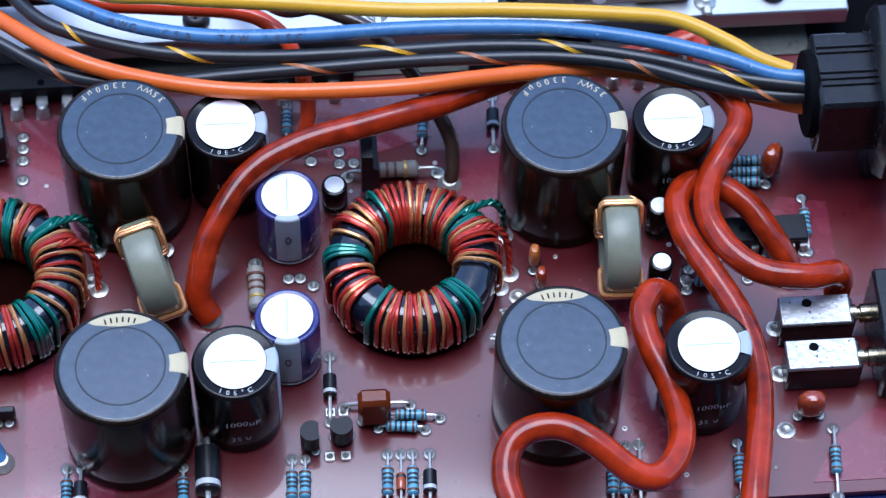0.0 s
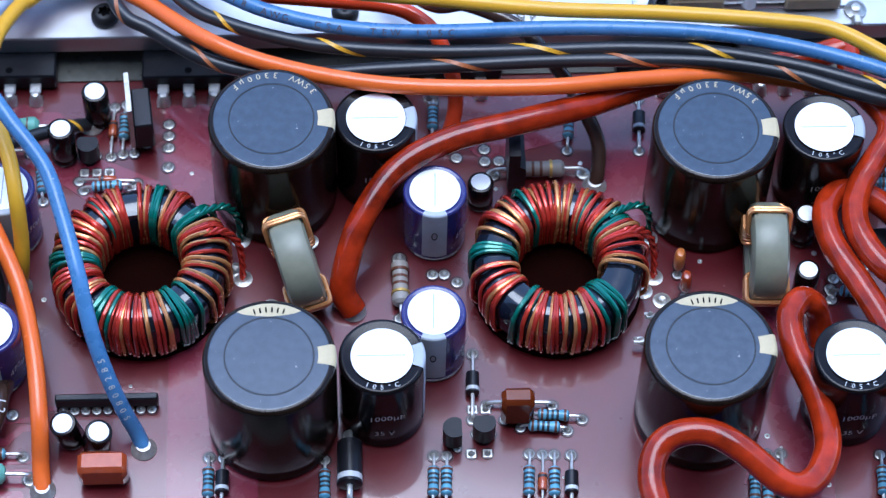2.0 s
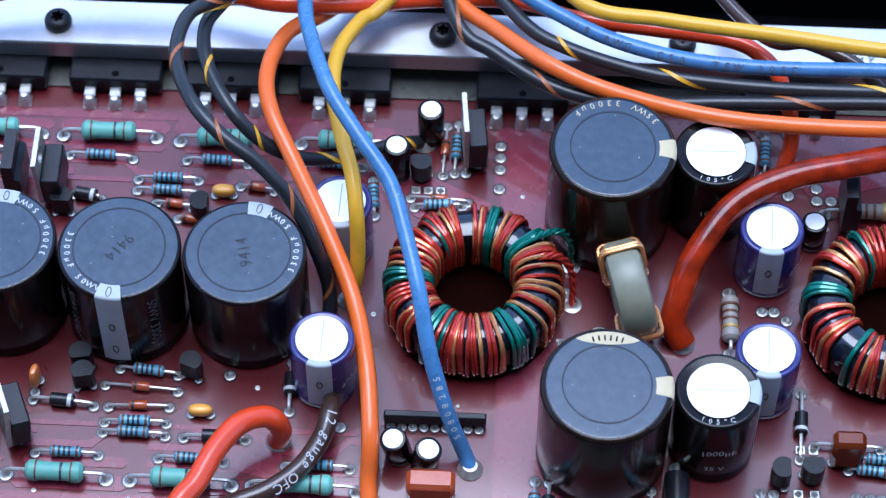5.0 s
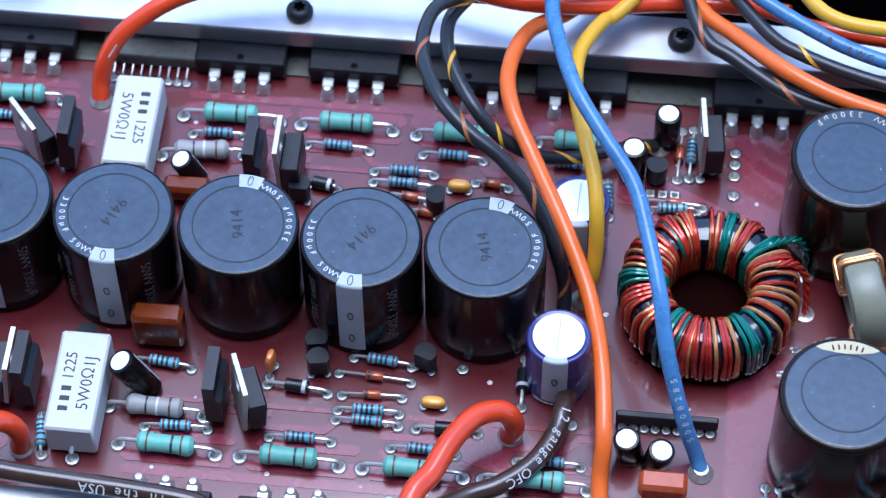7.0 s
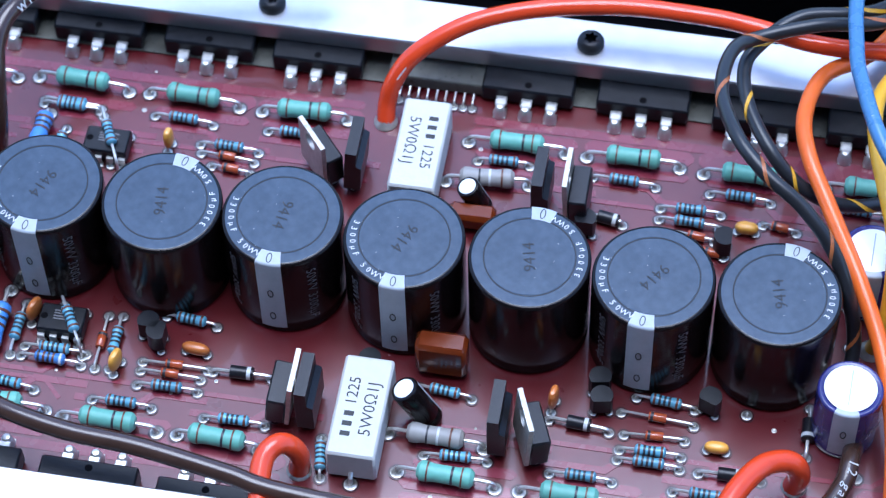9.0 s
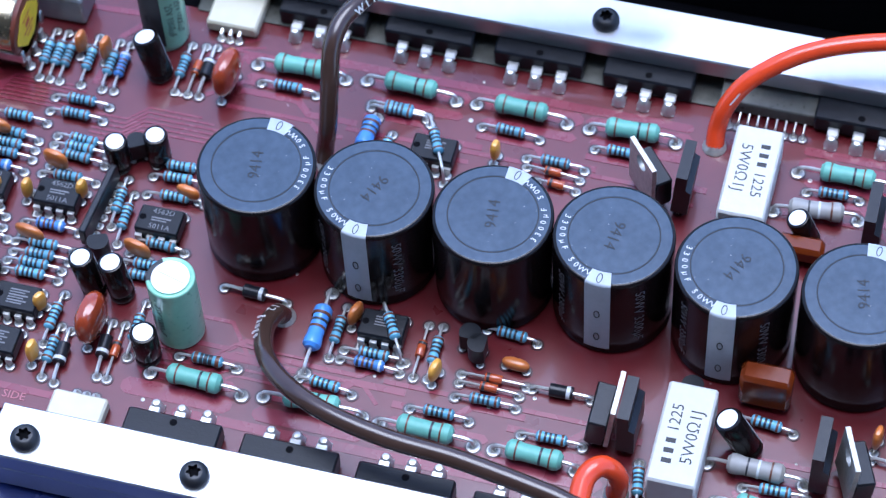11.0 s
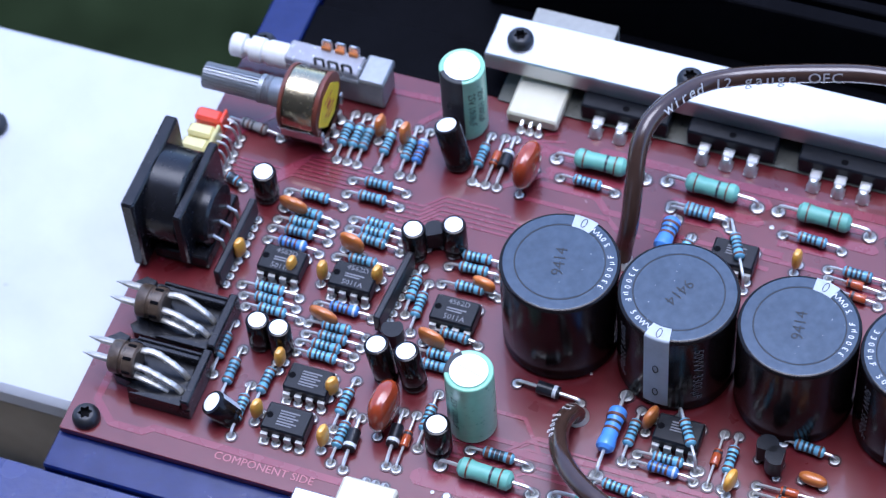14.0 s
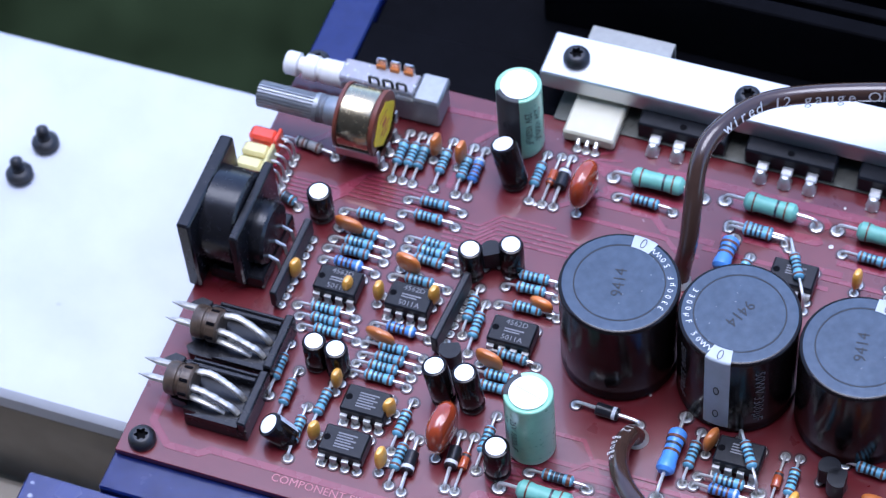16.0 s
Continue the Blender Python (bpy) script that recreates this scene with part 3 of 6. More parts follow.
def dipped(x, y, w, h, d, turn, mat, label, lift=1.5, category="capacitor", boxy=False):
    """A dipped capacitor: a flattened, rounded slab on two wires."""
    ob = thing("dipped_capacitor", label, category, x, y, 0, turn, "dipped capacitors")
    def slab():
        m = Mesh()
        rings, seg = 9, 18
        verts, faces = [], []
        for j in range(rings):
            v = -math.pi / 2 + math.pi * j / (rings - 1)
            for k in range(seg):
                a = 2 * math.pi * k / seg
                cx = math.copysign(abs(math.cos(a)) ** 0.75, math.cos(a))
                sy = math.sin(a)
                cv = max(0.02, math.cos(v)) ** 0.55
                verts.append((w / 2 * cx * cv, d / 2 * sy * cv, lift + h / 2 + h / 2 * math.copysign(abs(math.sin(v)) ** 0.8, math.sin(v))))
        for j in range(rings - 1):
            faces += [(j * seg + k, j * seg + (k + 1) % seg, (j + 1) * seg + (k + 1) % seg, (j + 1) * seg + k) for k in range(seg)]
        faces += [tuple(range(seg - 1, -1, -1)), tuple((rings - 1) * seg + k for k in range(seg))]
        return m.add(verts, faces)
    key = (w, h, d, lift, boxy)
    if boxy:
        slab = lambda: Mesh().box(-w / 2, w / 2, -d / 2, d / 2, lift, lift + h, 0.9)
    part("body", slab, mat, ob, key=("dip", *key))
    for s in (-1, 1):
        part("lead", lambda: Mesh().tube([(s * w * 0.28, 0, lift + 0.8), (s * w * 0.36, 0, lift * 0.5), (s * w * 0.36, 0, 0)], 0.3, 6), TINNED, ob, key=("dl", *key, s))
        joint(ob, s * w * 0.36, 0, 1.0)
    return ob


def to220(x, y, tab, turn=0, lean=0):
    """A three-legged transistor standing up, with or without its metal tab in sight."""
    ob = thing("transistor", "black three-legged transistor with a bare metal tab" if tab else "black plastic transistor standing on three legs", "transistor", x, y, 0, turn, "standing transistors")
    part("package", lambda: Mesh().box(-2.1, 1.9, -5, 5, 2.5, 10.5, 0.35) if tab else
         Mesh().prism([(-1.7, 2.5), (1.9, 2.5), (1.9, 10.2), (0.7, 11.0), (0.7, 15.2), (-1.7, 15.2)], -5, 5).upright(), EPOXY, ob, key=("pk", tab), at=pose(0, 0, 0, 0, lean, 0))
    if tab:
        def plate():
            m = Mesh()
            for a in range(0, 24):
                b, c = radians(15 * a), radians(15 * (a + 1))
                def ring(t, q):
                    k = 1 / max(abs(math.cos(q)), abs(math.sin(q)))
                    return [(t, 1.9 * math.cos(q), 13.3 + 1.9 * math.sin(q)), (t, 5 * math.cos(q) * k, 13.3 + 3.0 * math.sin(q) * k)]
                p, q = ring(-3.1, b), ring(-3.1, c)
                u, v = ring(-2.1, b), ring(-2.1, c)
                m.add(p + q + u + v, [(0, 1, 3, 2), (4, 6, 7, 5), (0, 2, 6, 4), (1, 5, 7, 3)])
            m.box(-3.1, -2.15, -5, 5, 2.7, 10.32, 0.05)
            m.weld = True
            return m
        part("tab", plate, DULL_METAL, ob, "bare metal tab with a round hole", key="tab", at=pose(0, 0, 0, 0, lean, 0))
    for k in (-1, 0, 1):
        part("leg", lambda: Mesh().box(-0.3, 0.3, -0.5, 0.5, -0.5, 3, 0.05), TINNED, ob, key="tleg", at=pose(0, k * 2.54 * MM, 0))
        joint(ob, 0, k * 2.54, 1.1)
    return ob


def small_transistor(x, y, turn=0):
    ob = thing("small_transistor", "small black half-round transistor on the board", "transistor", x, y, 0, turn, "small transistors")
    part("package", lambda: Mesh().prism([(2.3 * math.cos(radians(a)), 2.3 * math.sin(radians(a))) for a in range(-40, 221, 20)], 1.5, 6.2), EPOXY_TOP, ob, key="sot")
    for k in (-1, 0, 1):
        part("leg", lambda: Mesh().box(-0.22, 0.22, -0.22, 0.22, -0.3, 1.8, 0.03), TINNED, ob, key="sleg", at=pose(k * 1.27 * MM, 0, 0))
        joint(ob, k * 1.6, -0.6 if k else 0.8, 0.8)
    return ob


def power_transistor(x, y, side):
    """A flat power transistor clamped under the bar, its three legs soldered in front."""
    ob = thing("power_transistor", "flat black power transistor clamped under the metal bar", "transistor", x, y, 0, 0 if side > 0 else 180, "clamped power transistors")
    part("package", lambda: Mesh().box(-9.9, 9.9, 2.8, 14, 0.6, 5.2, 0.4), EPOXY_TOP, ob, key="to3p")
    part("dimple", lambda: Mesh().lathe([(0.8, 5.19), (0.8, 5.215), (0, 5.215)], 12, (0, 4.6, 0)), GROOVE, ob, key="dimple")
    for k in (-1, 0, 1):
        leg = part("leg", lambda: Mesh().box(-1.25, 1.25, 0.4, 3.4, 2.0, 2.7, 0.25).lathe([(1.55, 0.1), (1.5, 0.9), (1.2, 1.7), (1.1, 2.5), (0.7, 3.1), (0, 3.2)], 12, (0, -0.2, 0)), TINNED, ob, key="to3leg", at=pose(k * 5.45 * MM, 0, 0))
        part("solder_pad", lambda: Mesh().box(-1.4, 1.4, -1.5, 1.6, 0.05, 0.35, 0.12), SOLDER, leg, key="to3pad")
    return ob


def cement_resistor(x, y, turn):
    ob = thing("cement_resistor", "white ceramic block power resistor with printed values", "resistor", x, y, 0, turn, "cement resistors")
    part("block", lambda: Mesh().box(-5, 5, -11.5, 11.5, 0.8, 9.8, 0.5), CERAMIC, ob, key="cem")
    part("value_print", lambda: writing(Mesh(), "5W0\u03a91J", 3.5, place(2.0, -0.5, 9.83, 0, 0, 90)), INK, ob, "black printed value", key="cemtext")
    part("type_print", lambda: writing(Mesh(), "1225", 3.3, place(-1.9, 3.2, 9.83, 0, 0, 90)), INK, ob, key="cemtext2")
    for k in range(3):
        part("maker_bar", lambda: Mesh().box(-2.9, -0.9, -0.55, 0.55, 9.8, 9.83, 0.01), INK, ob, key="cemtext3", at=pose(0, (-6.6 + 2.3 * k) * MM, 0))
    for s in (-1, 1):
        part("lead", lambda: Mesh().tube([(0, 11.2, 3), (0, 12.4, 2.4), (0, 12.6, 0)], 0.5, 7), TINNED, ob, key="cemlead", at=pose(0, 0, 0, 0, 0, 0 if s > 0 else 180))
        joint(ob, 0, s * 12.6, 1.4)
    return ob


WIND = {"r": ENAMEL_RED, "c": ENAMEL_COPPER, "g": ENAMEL_GREEN}


RIGHT_BUNDLES = ((52, 60, "rcr"), (62, 66, "g"), (67.5, 116, "crrcr"), (118, 124.5, "g"), (126, 154, "rcrrc"), (170, 180, "g"), (190, 196, "rc"), (206, 222, "rrrc"), (233, 240, "g"),
                 (242, 297, "rcrrc"), (302, 316, "g"), (349, 355, "cr"), (10, 28, "rcrr"), (33, 39, "g"), (43, 49, "rc"))
LEFT_BUNDLES = ((106, 122, "rcrrc"), (124, 128, "g"), (130, 160, "rrcrr"), (163, 168, "cr"), (176, 187, "g"), (193, 208, "rcr"), (213, 226, "crr"), (236, 244, "g"), (247, 252, "rg"),
                (254, 287, "rrcrrr"), (289, 292, "c"), (299, 313, "g"), (326, 333, "cr"), (347, 353, "cr"), (5, 12, "rc"), (16, 30, "crrr"), (35, 41, "g"), (54, 68, "rrc"), (71, 80, "g"), (83, 94, "rc"))


def toroid(x, y, bundles, seed, turn=0):
    """A wound ring core lying flat: turns of red, copper and green wire in bundles."""
    ob = thing("toroid_coil", "black ring core wound with red, copper and green enamelled wire", "coil", x, y, 0, turn, "wound ring cores")
    ri, ro, z0, z1 = 9.3, 17.3, 1.2, 12.8
    def core():
        prof = [(ri, z0 + 2.2), (ri + 2.2, z0), (ro - 2.8, z0), (ro, z0 + 2.8), (ro, z1 - 2.6), (ro - 0.5, z1 - 1.6), (ro - 2.0, z1 - 0.4), (ro - 2.8, z1), (ri + 2.4, z1), (ri + 0.7, z1 - 0.7), (ri, z1 - 2.4), (ri, z0 + 2.2)]
        return Mesh().lathe(prof, 48)
    part("core", core, CORE_BLUE, ob, "glossy black core", key="core")
    # added near-black disc that paints the shade at the bottom of the hole
    part("glue_base", lambda: Mesh().lathe([(17.5, 0.1), (17.2, 0.9), (0, 1.0)], 30), HOLE_SHADE, ob, "near-black disc added to paint the shade in the hole", key="holedisc")
    w = 0.46
    def loop(jit):
        a, b = ri - w - jit * 0.6, ro + w + jit
        lo, hi = z0 - w, z1 + w + jit
        pts = []
        for cx, cz, q in ((b - 3.6, hi - 3.6, 0), (a + 3.4, hi - 3.4, 90), (a + 3.4, lo + 3.4, 180), (b - 3.6, lo + 3.6, 270)):
            rad = 3.6 if cx > 14 else 3.4
            for k in range(5):
                t = radians(q + 22.5 * k)
                pts.append((cx + rad * math.cos(t), 0, cz + rad * math.sin(t)))
        return pts
    turns = []
    # bundles as (first angle, last angle, colours in turn)
    for first, last, colours in bundles:
        count = max(2, round((last - first) / 3.1) + 1)
        turns += [(first + (last - first) * k / (count - 1), colours[k % len(colours)]) for k in range(count)]
    dice = random.Random(seed)
    for angle, colour in turns:
        jit = dice.choice((0.0, 0.15, 0.35, 0.55))
        part("winding", lambda: Mesh().tube(loop(jit), w, 7, closed=True), WIND[colour], ob, key=("turn", jit), at=pose(0, 0, 0, dice.uniform(-4.5, 4.5), 0, angle + dice.uniform(-0.9, 0.9)))
    # twisted ends that lead down to the board
    for mat, pts in ((ENAMEL_GREEN, [(11.0, 8.6, 13.4), (14.0, 10.0, 13.8), (17.4, 11.2, 12.6), (19.4, 11.4, 8), (19.8, 11, 0)]),
                     (ENAMEL_RED, [(13, 4.6, 13.4), (16.6, 5, 13.2), (19.4, 5, 9), (20.2, 3.6, 4), (20.2, 1.5, 0)]),
                     (TINNED, [(17.5, -11, 6), (20, -10, 3.5), (23, -7, 2.5), (26, -5.5, 0)]), (TINNED, [(15, -15, 3), (19, -15.5, 2.5), (22, -13, 2.5), (25, -11, 0)])):
        line = curve(pts, 8)
        for phase in (0, 2.1, 4.2):
            tw = [(p.x + 0.42 * math.cos(phase + i * 0.55), p.y + 0.42 * math.sin(phase + i * 0.55), p.z + 0.4 * math.sin(phase + i * 0.55 + 1)) for i, p in enumerate(line)]
            part("twisted_end", Mesh().tube(tw, 0.4, 6), mat, ob)
        joint(ob, line[-1].x, line[-1].y, 2.0)
    return ob


def choke(x, y, turn, lean=0):
    """A small ring core standing on its edge, with copper wire through it."""
    ob = thing("upright_choke", "milky grey ring core standing upright with copper wire turns", "coil", x, y, 0, turn, "upright chokes")
    ob.matrix_basis = pose(x * MM, y * MM, 0, 0, lean, turn)
    ro, ri, half = 10.2, 5.0, 3.7
    prof = [(ri, -half + 0.8), (ri + 0.8, -half), (ro - 1.6, -half), (ro - 0.5, -half + 0.5), (ro, -half + 1.6), (ro, half - 1.6), (ro - 0.5, half - 0.5), (ro - 1.6, half), (ri + 0.8, half), (ri, half - 0.8), (ri, -half + 0.8)]
    part("core", lambda: Mesh().lathe(prof, 40, (0, 0, ro + 0.4), "x"), CHOKE_GREY, ob, "milky grey coated core", key="choke")
    def turn_of(w):
        a, b, c = ri - w, ro + w, half + w
        pts = []
        for cx, cz, q in ((c - 1.2, b - 1.2, 0), (-c + 1.2, b - 1.2, 90), (-c + 1.2, a + 1.2, 180), (c - 1.2, a + 1.2, 270)):
            for k in range(4):
                t = radians(q + 30 * k)
                pts.append((cx + 1.2 * math.cos(t), 0, cz + 1.2 * math.sin(t)))
        return pts
    for angle in (-20, -24, -82, -88, -94, 104, 111, 128, 236, 246, 256):
        part("winding", lambda: Mesh().tube(turn_of(0.5), 0.5, 7, closed=True), ENAMEL_COPPER, ob, key="cturn", at=Matrix.Translation((0, 0, (ro + 0.4) * MM)) @ pose(0, 0, 0, angle, 0, 0))
    for s in (-1, 1):
        joint(ob, s * 3.5, s * 9.5, 1.8)
    return ob


def screw(x, y, z, r=2.95, group="bar screws", label="black socket-head screw with a six-point recess"):
    ob = thing("screw", label, "screw", x, y, z, 25, group)
    star = [r * (0.43 + 0.09 * math.cos(6 * radians(10 * k))) for k in range(36)]

    def head():
        m = Mesh().lathe([(r * 0.98, 0.0), (r, r * 0.12), (r, r * 0.35), (r * 0.94, r * 0.56), (r * 0.8, r * 0.74), (r * 0.62, r * 0.84), (r * 0.57, r * 0.85)], 36)
        n = len(m.v)
        m.f = m.f[:-1]
        for z0 in (0.85, 0.3):
            m.v += [(q * math.cos(radians(10 * k)), q * math.sin(radians(10 * k)), r * z0) for k, q in enumerate(star)]
        for k in range(36):
            j = (k + 1) % 36
            m.f += [(n - 36 + k, n - 36 + j, n + j, n + k), (n + k, n + j, n + 36 + j, n + 36 + k)]
        return m
    part("head", head, SCREW_BLACK, ob, key=("screw", r))
    part("recess", lambda: Mesh().prism([(q * 1.02 * math.cos(radians(10 * k)), q * 1.02 * math.sin(radians(10 * k))) for k, q in enumerate(star)], r * 0.2, r * 0.42), GROOVE, ob, "six-lobed recess, floor painted near-black for its shade", key=("recess", r))
    return ob


wires = []


def wire(label, mat, r, *points):
    """A bendy insulated wire along points."""
    ob = thing("cable", label, "cable", 0, 0, 0, 0, "insulated wires")
    line = curve(points, 9)
    part("insulation", Mesh().tube(line, r, 14), mat, ob)
    for p, q in ((points[0], points[1]), (points[-1], points[-2])):
        if p[2] < 1:
            part("solder_joint", lambda: Mesh().lathe([(2.6, 0.0), (2.6, 0.3), (2.1, 0.9), (1.5, 1.8), (0.0, 2.0)], 18), DULL_METAL, ob, "dull solder cone", key="wirejoint", at=pose(p[0] * MM, p[1] * MM, 0.0))
    wires.append((ob, line, r))
    return ob


def along(line, r, start, length, sweep, width, mat, ob, lift=0.1, name="tracer_stripe"):
    """A narrow stripe that winds round a wire."""
    up = Vector((0, -0.55, 0.83))
    left, right = [], []
    for k in range(2 * length + 1):
        i = min(len(line) - 2, start + k // 2)
        ahead = (line[i + 1] - line[i]).normalized()
        middle = line[i].lerp(line[i + 1], k % 2 / 2)
        u = (up - ahead * up.dot(ahead)).normalized()
        s = ahead.cross(u)
        a = radians(sweep[0] + (sweep[1] - sweep[0]) * k / length / 2)
        d = width / r / 2
        for side, b in ((left, a - d), (right, a + d)):
            side.append(middle + (r + lift) * (math.cos(b) * u + math.sin(b) * s))
    n = len(left)
    part(name, Mesh().add(left + right, [(i, i + 1, n + i + 1, n + i) for i in range(n - 1)]), mat, ob)


def wire_print(line, r, start, body, size, step, mat, ob, tilt=0.0, flip=False):
    """Small printed letters that follow a wire."""
    out = Mesh()
    at = [0.0]
    for i in range(len(line) - 1):
        at.append(at[-1] + (line[i + 1] - line[i]).length)
    if flip:
        body = body[::-1]
    for k, letter in enumerate(body):
        if letter == " ":
            continue
        d = start + step * k
        i = next((j for j in range(len(at) - 1) if at[j + 1] > d), len(at) - 2)
        f = (d - at[i]) / max(1e-6, at[i + 1] - at[i])
        p = line[i].lerp(line[i + 1], f)
        ahead = (line[i + 1] - line[i]).normalized()
        up = Vector((0, -0.55, 0.83))
        u = (up - ahead * up.dot(ahead)).normalized()
        s = u.cross(ahead)
        u, s = (u * math.cos(tilt) - s * math.sin(tilt)), (s * math.cos(tilt) + u * math.sin(tilt))
        sx = -1 if flip else 1
        m = Matrix(((ahead.x * sx, s.x * sx, u.x, 0), (ahead.y * sx, s.y * sx, u.y, 0), (ahead.z * sx, s.z * sx, u.z, 0), (0, 0, 0, 1)))
        m.translation = p + u * (r + 0.05)
        writing(out, letter, size, m)
    part("printing", out, mat, ob)


# ---- large things on the board ----
ROW_TEXT = dict(rim_text="3300\u00b5F 50WV", size_text=1.75)
for cx, cy, turn, stamp in ((-125.6, 28.8, 80, 18), (-100.7, 28.8, -95, -20), (-75.8, 28.2, 76, 20), (-51.1, 28.8, -93, -6), (-26.0, 27.2, -92, -24), (-0.6, 26.6, 84, 18), (24.3, 25.9, -95, -32), (49.2, 25.8, 78, 26)):
    capacitor(cx, cy, 12.3, 25.2, turn, BLACK_SLEEVE, CAP_TOP, "big black electrolytic capacitor with a grey polarity stripe", stripe_width=25, group="row of filter capacitors", text_at=-100, text_step=8.6, date=stamp, upright_text=((-42, "50WV 3300\u00b5F", 3.0, FAINT), (40, "50WV 3300\u00b5F", 3.0, FAINT)), **ROW_TEXT)
for cx, cy in ((211.6, 48.7), (121.2, -2.4), (206.2, -2.2), (121.7, 53.0)):
    upper = cy > 20
    cap = capacitor(cx, cy, 12.9, 27.4, 0, BROWN_SLEEVE, CAP_TOP, "big brown-black electrolytic capacitor with a tan polarity mark", stripe=TAN_STRIPE, stripe_width=22, group="supply capacitors",
                    name="supply_capacitor" if upper else "capacitor", stripe_down=False, rim_text="35WV 3300\u00b5F" if upper else "", text_at=38, text_step=9.5, size_text=2.0, text_ink=TAN_STRIPE)
    if not upper:
        part("maker_mark", lambda: Mesh().prism([(11.7 * math.cos(radians(a)), 11.7 * math.sin(radians(a))) for a in range(58, 126, 4)] + [((11.7 - 2.9 * math.sin(radians((a - 58) / 64 * 180)) ** 0.6) * math.cos(radians(a)), (11.7 - 2.9 * math.sin(radians((a - 58) / 64 * 180)) ** 0.6) * math.sin(radians(a))) for a in range(118, 60, -4)], 27.4, 27.47), TAN_STRIPE, cap, "tan maker's panel", key="maker")
        for k in range(6):
            a = 74 + 6.4 * k
            part("maker_bar", lambda: Mesh().box(-0.6, 0.6, -0.16, 0.16, 27.46, 27.49, 0.01), GROOVE, cap, key="makerbar", at=pose(10.3 * math.cos(radians(a)) * MM, 10.3 * math.sin(radians(a)) * MM, 0, 0, 0, a))
for cx, cy in ((234.7, 52.2), (142.9, 56.5), (142.9, 0.3), (235.4, -1.8)):
    capacitor(cx, cy, 8.5, 22, 0, BLACK_SLEEVE, CAP_TOP, "black capacitor with a bare silver top", stripe_width=40, bare=6.1, group="silver-topped capacitors", name="silver_topped_capacitor",
              rim_text="105\u00b0C", size_text=1.5, text_at=-115, text_step=12, side_text=((-88, 6, 2.2, "35 V"), (-85, 12, 2.4, "1000\u00b5F")))
for cx, cy in ((154.6, 41.7), (153.4, 12.9), (65.2, 11.5), (66.8, 44.3)):
    capacitor(cx, cy, 6.5, 17, -92, PURPLE, CAP_TOP, "violet capacitor with a bare silver top", stripe_width=46, bare=5.2, group="violet capacitors", name="violet_capacitor", side_text=((62, 8, 2.4, "470\u00b5F"),))
for cx, cy, turn in ((-162.6, 74.6, -108), (-135.9, 1.8, 165)):
    capacitor(cx, cy, 5.0, 20, turn, MINT, CAP_TOP, "mint green capacitor with a bare silver top", stripe=INK, upright_text=((58, "25V 1000\u00b5F", 2.3, INK), (84, "25V 1000\u00b5F", 2.3, INK)), stripe_width=75, bare=3.9, group="mint capacitors", name="mint_capacitor")
toroid(179.5, 28.8, RIGHT_BUNDLES, 7)
toroid(94.7, 30.4, LEFT_BUNDLES, 12)
choke(127.8, 30.2, 14, -9)
choke(221.8, 29.3, -2)

# clamp bars with their screws
for y0, y1, x1 in ((86.8, 98.8, 278), (-40.2, -28.2, 150)):
    bar = thing("clamp_bar", "brushed aluminium clamp bar screwed along the board's edge", "bar", 0, 0)
    part("bar", Mesh().box(-162.3, x1, y0, y1, 5.2, 10.2, 0.35), ALU, bar)
    part("rear_lip", Mesh().box(-162.3, x1, y1 - 5 if y0 > 0 else y0, y1 if y0 > 0 else y0 + 5, -1.6, 5.2, 0.3), ALU, bar)
for sx in (-155.5, -116.8, -67.2, 2.7, 85.6, 137, 205, 262):
    screw(sx, 92.2, 10.2)
for sx in (-155.1, -120, -74, -5):
    screw(sx, -35.6, 10.2)
mica = Mesh()
for y0, y1, x1 in ((82.6, 95, 270), (-36, -24, 130)):
    mica.box(-158, x1, y0, y1, 0.25, 0.45, 0.03)
part("insulating_sheet", mica, MICA, board, "greyish insulating sheet under the transistors")
for tx, ty in ((-129.0, 80.2), (-104.9, 80.1), (-80.1, 80.0), (-55.8, 79.4), (-9.4, 78.4), (15.5, 78.3), (40.5, 77.9), (65, 77.8), (103.2, 77.0), (160.4, 77.4), (205.0, 77.4), (231.6, 77.2)):
    power_transistor(tx, ty, 1)
for tx, ty in ((-129.3, -17.7), (-104.9, -18.2), (-80.9, -18.8), (-57, -19.9), (-10, -20.5), (15, -20.8), (40, -21)):
    power_transistor(tx, ty, -1)
CREAM_SLEEVE = plain("cream_sleeve", (0.6, 0.56, 0.42), 0.5, vary=0.12, size=80)
for ix, iy, turn in ((-148.4, 81.2, 0), (-150, -22.8, 180)):
    pad = thing("sensor_pad", "cream insulated thermal sensor with three small pins", "sensor", ix, iy, 0, turn, "thermal sensors")
    part("sleeve", Mesh().box(-5.8, 5.8, -3.6, 9, 0.4, 3.6, 0.5), CREAM_SLEEVE, pad)
    for k in (-2, 0, 2):
        part("pin", Mesh().tube([(k, -3.4, 1.8), (k, -4.6, 1.5), (k, -5.0, 0)], 0.5, 6), TINNED, pad)
        joint(pad, k, -5.0, 0.95)
array = thing("resistor_array", "row of small solder pads in front of a grey insulator", "solder pads", -29, 78.5, 0, 0)
for k in range(9):
    part("pin", lambda: Mesh().tube([(0, 3, 1.6), (0, 0.6, 1.4), (0, 0, 0)], 0.25, 6), TINNED, array, key="apin", at=pose((k - 4) * 2.0 * MM, 0, 0))
    joint(array, (k - 4) * 2.0, 0, 0.9)
part("insulator", Mesh().box(-11, 11, 3.6, 10, 0.5, 4, 0.3), MICA, array)

cement_resistor(-29.8, -3.5, 0)
cement_resistor(-29.2, 61.2, 180)

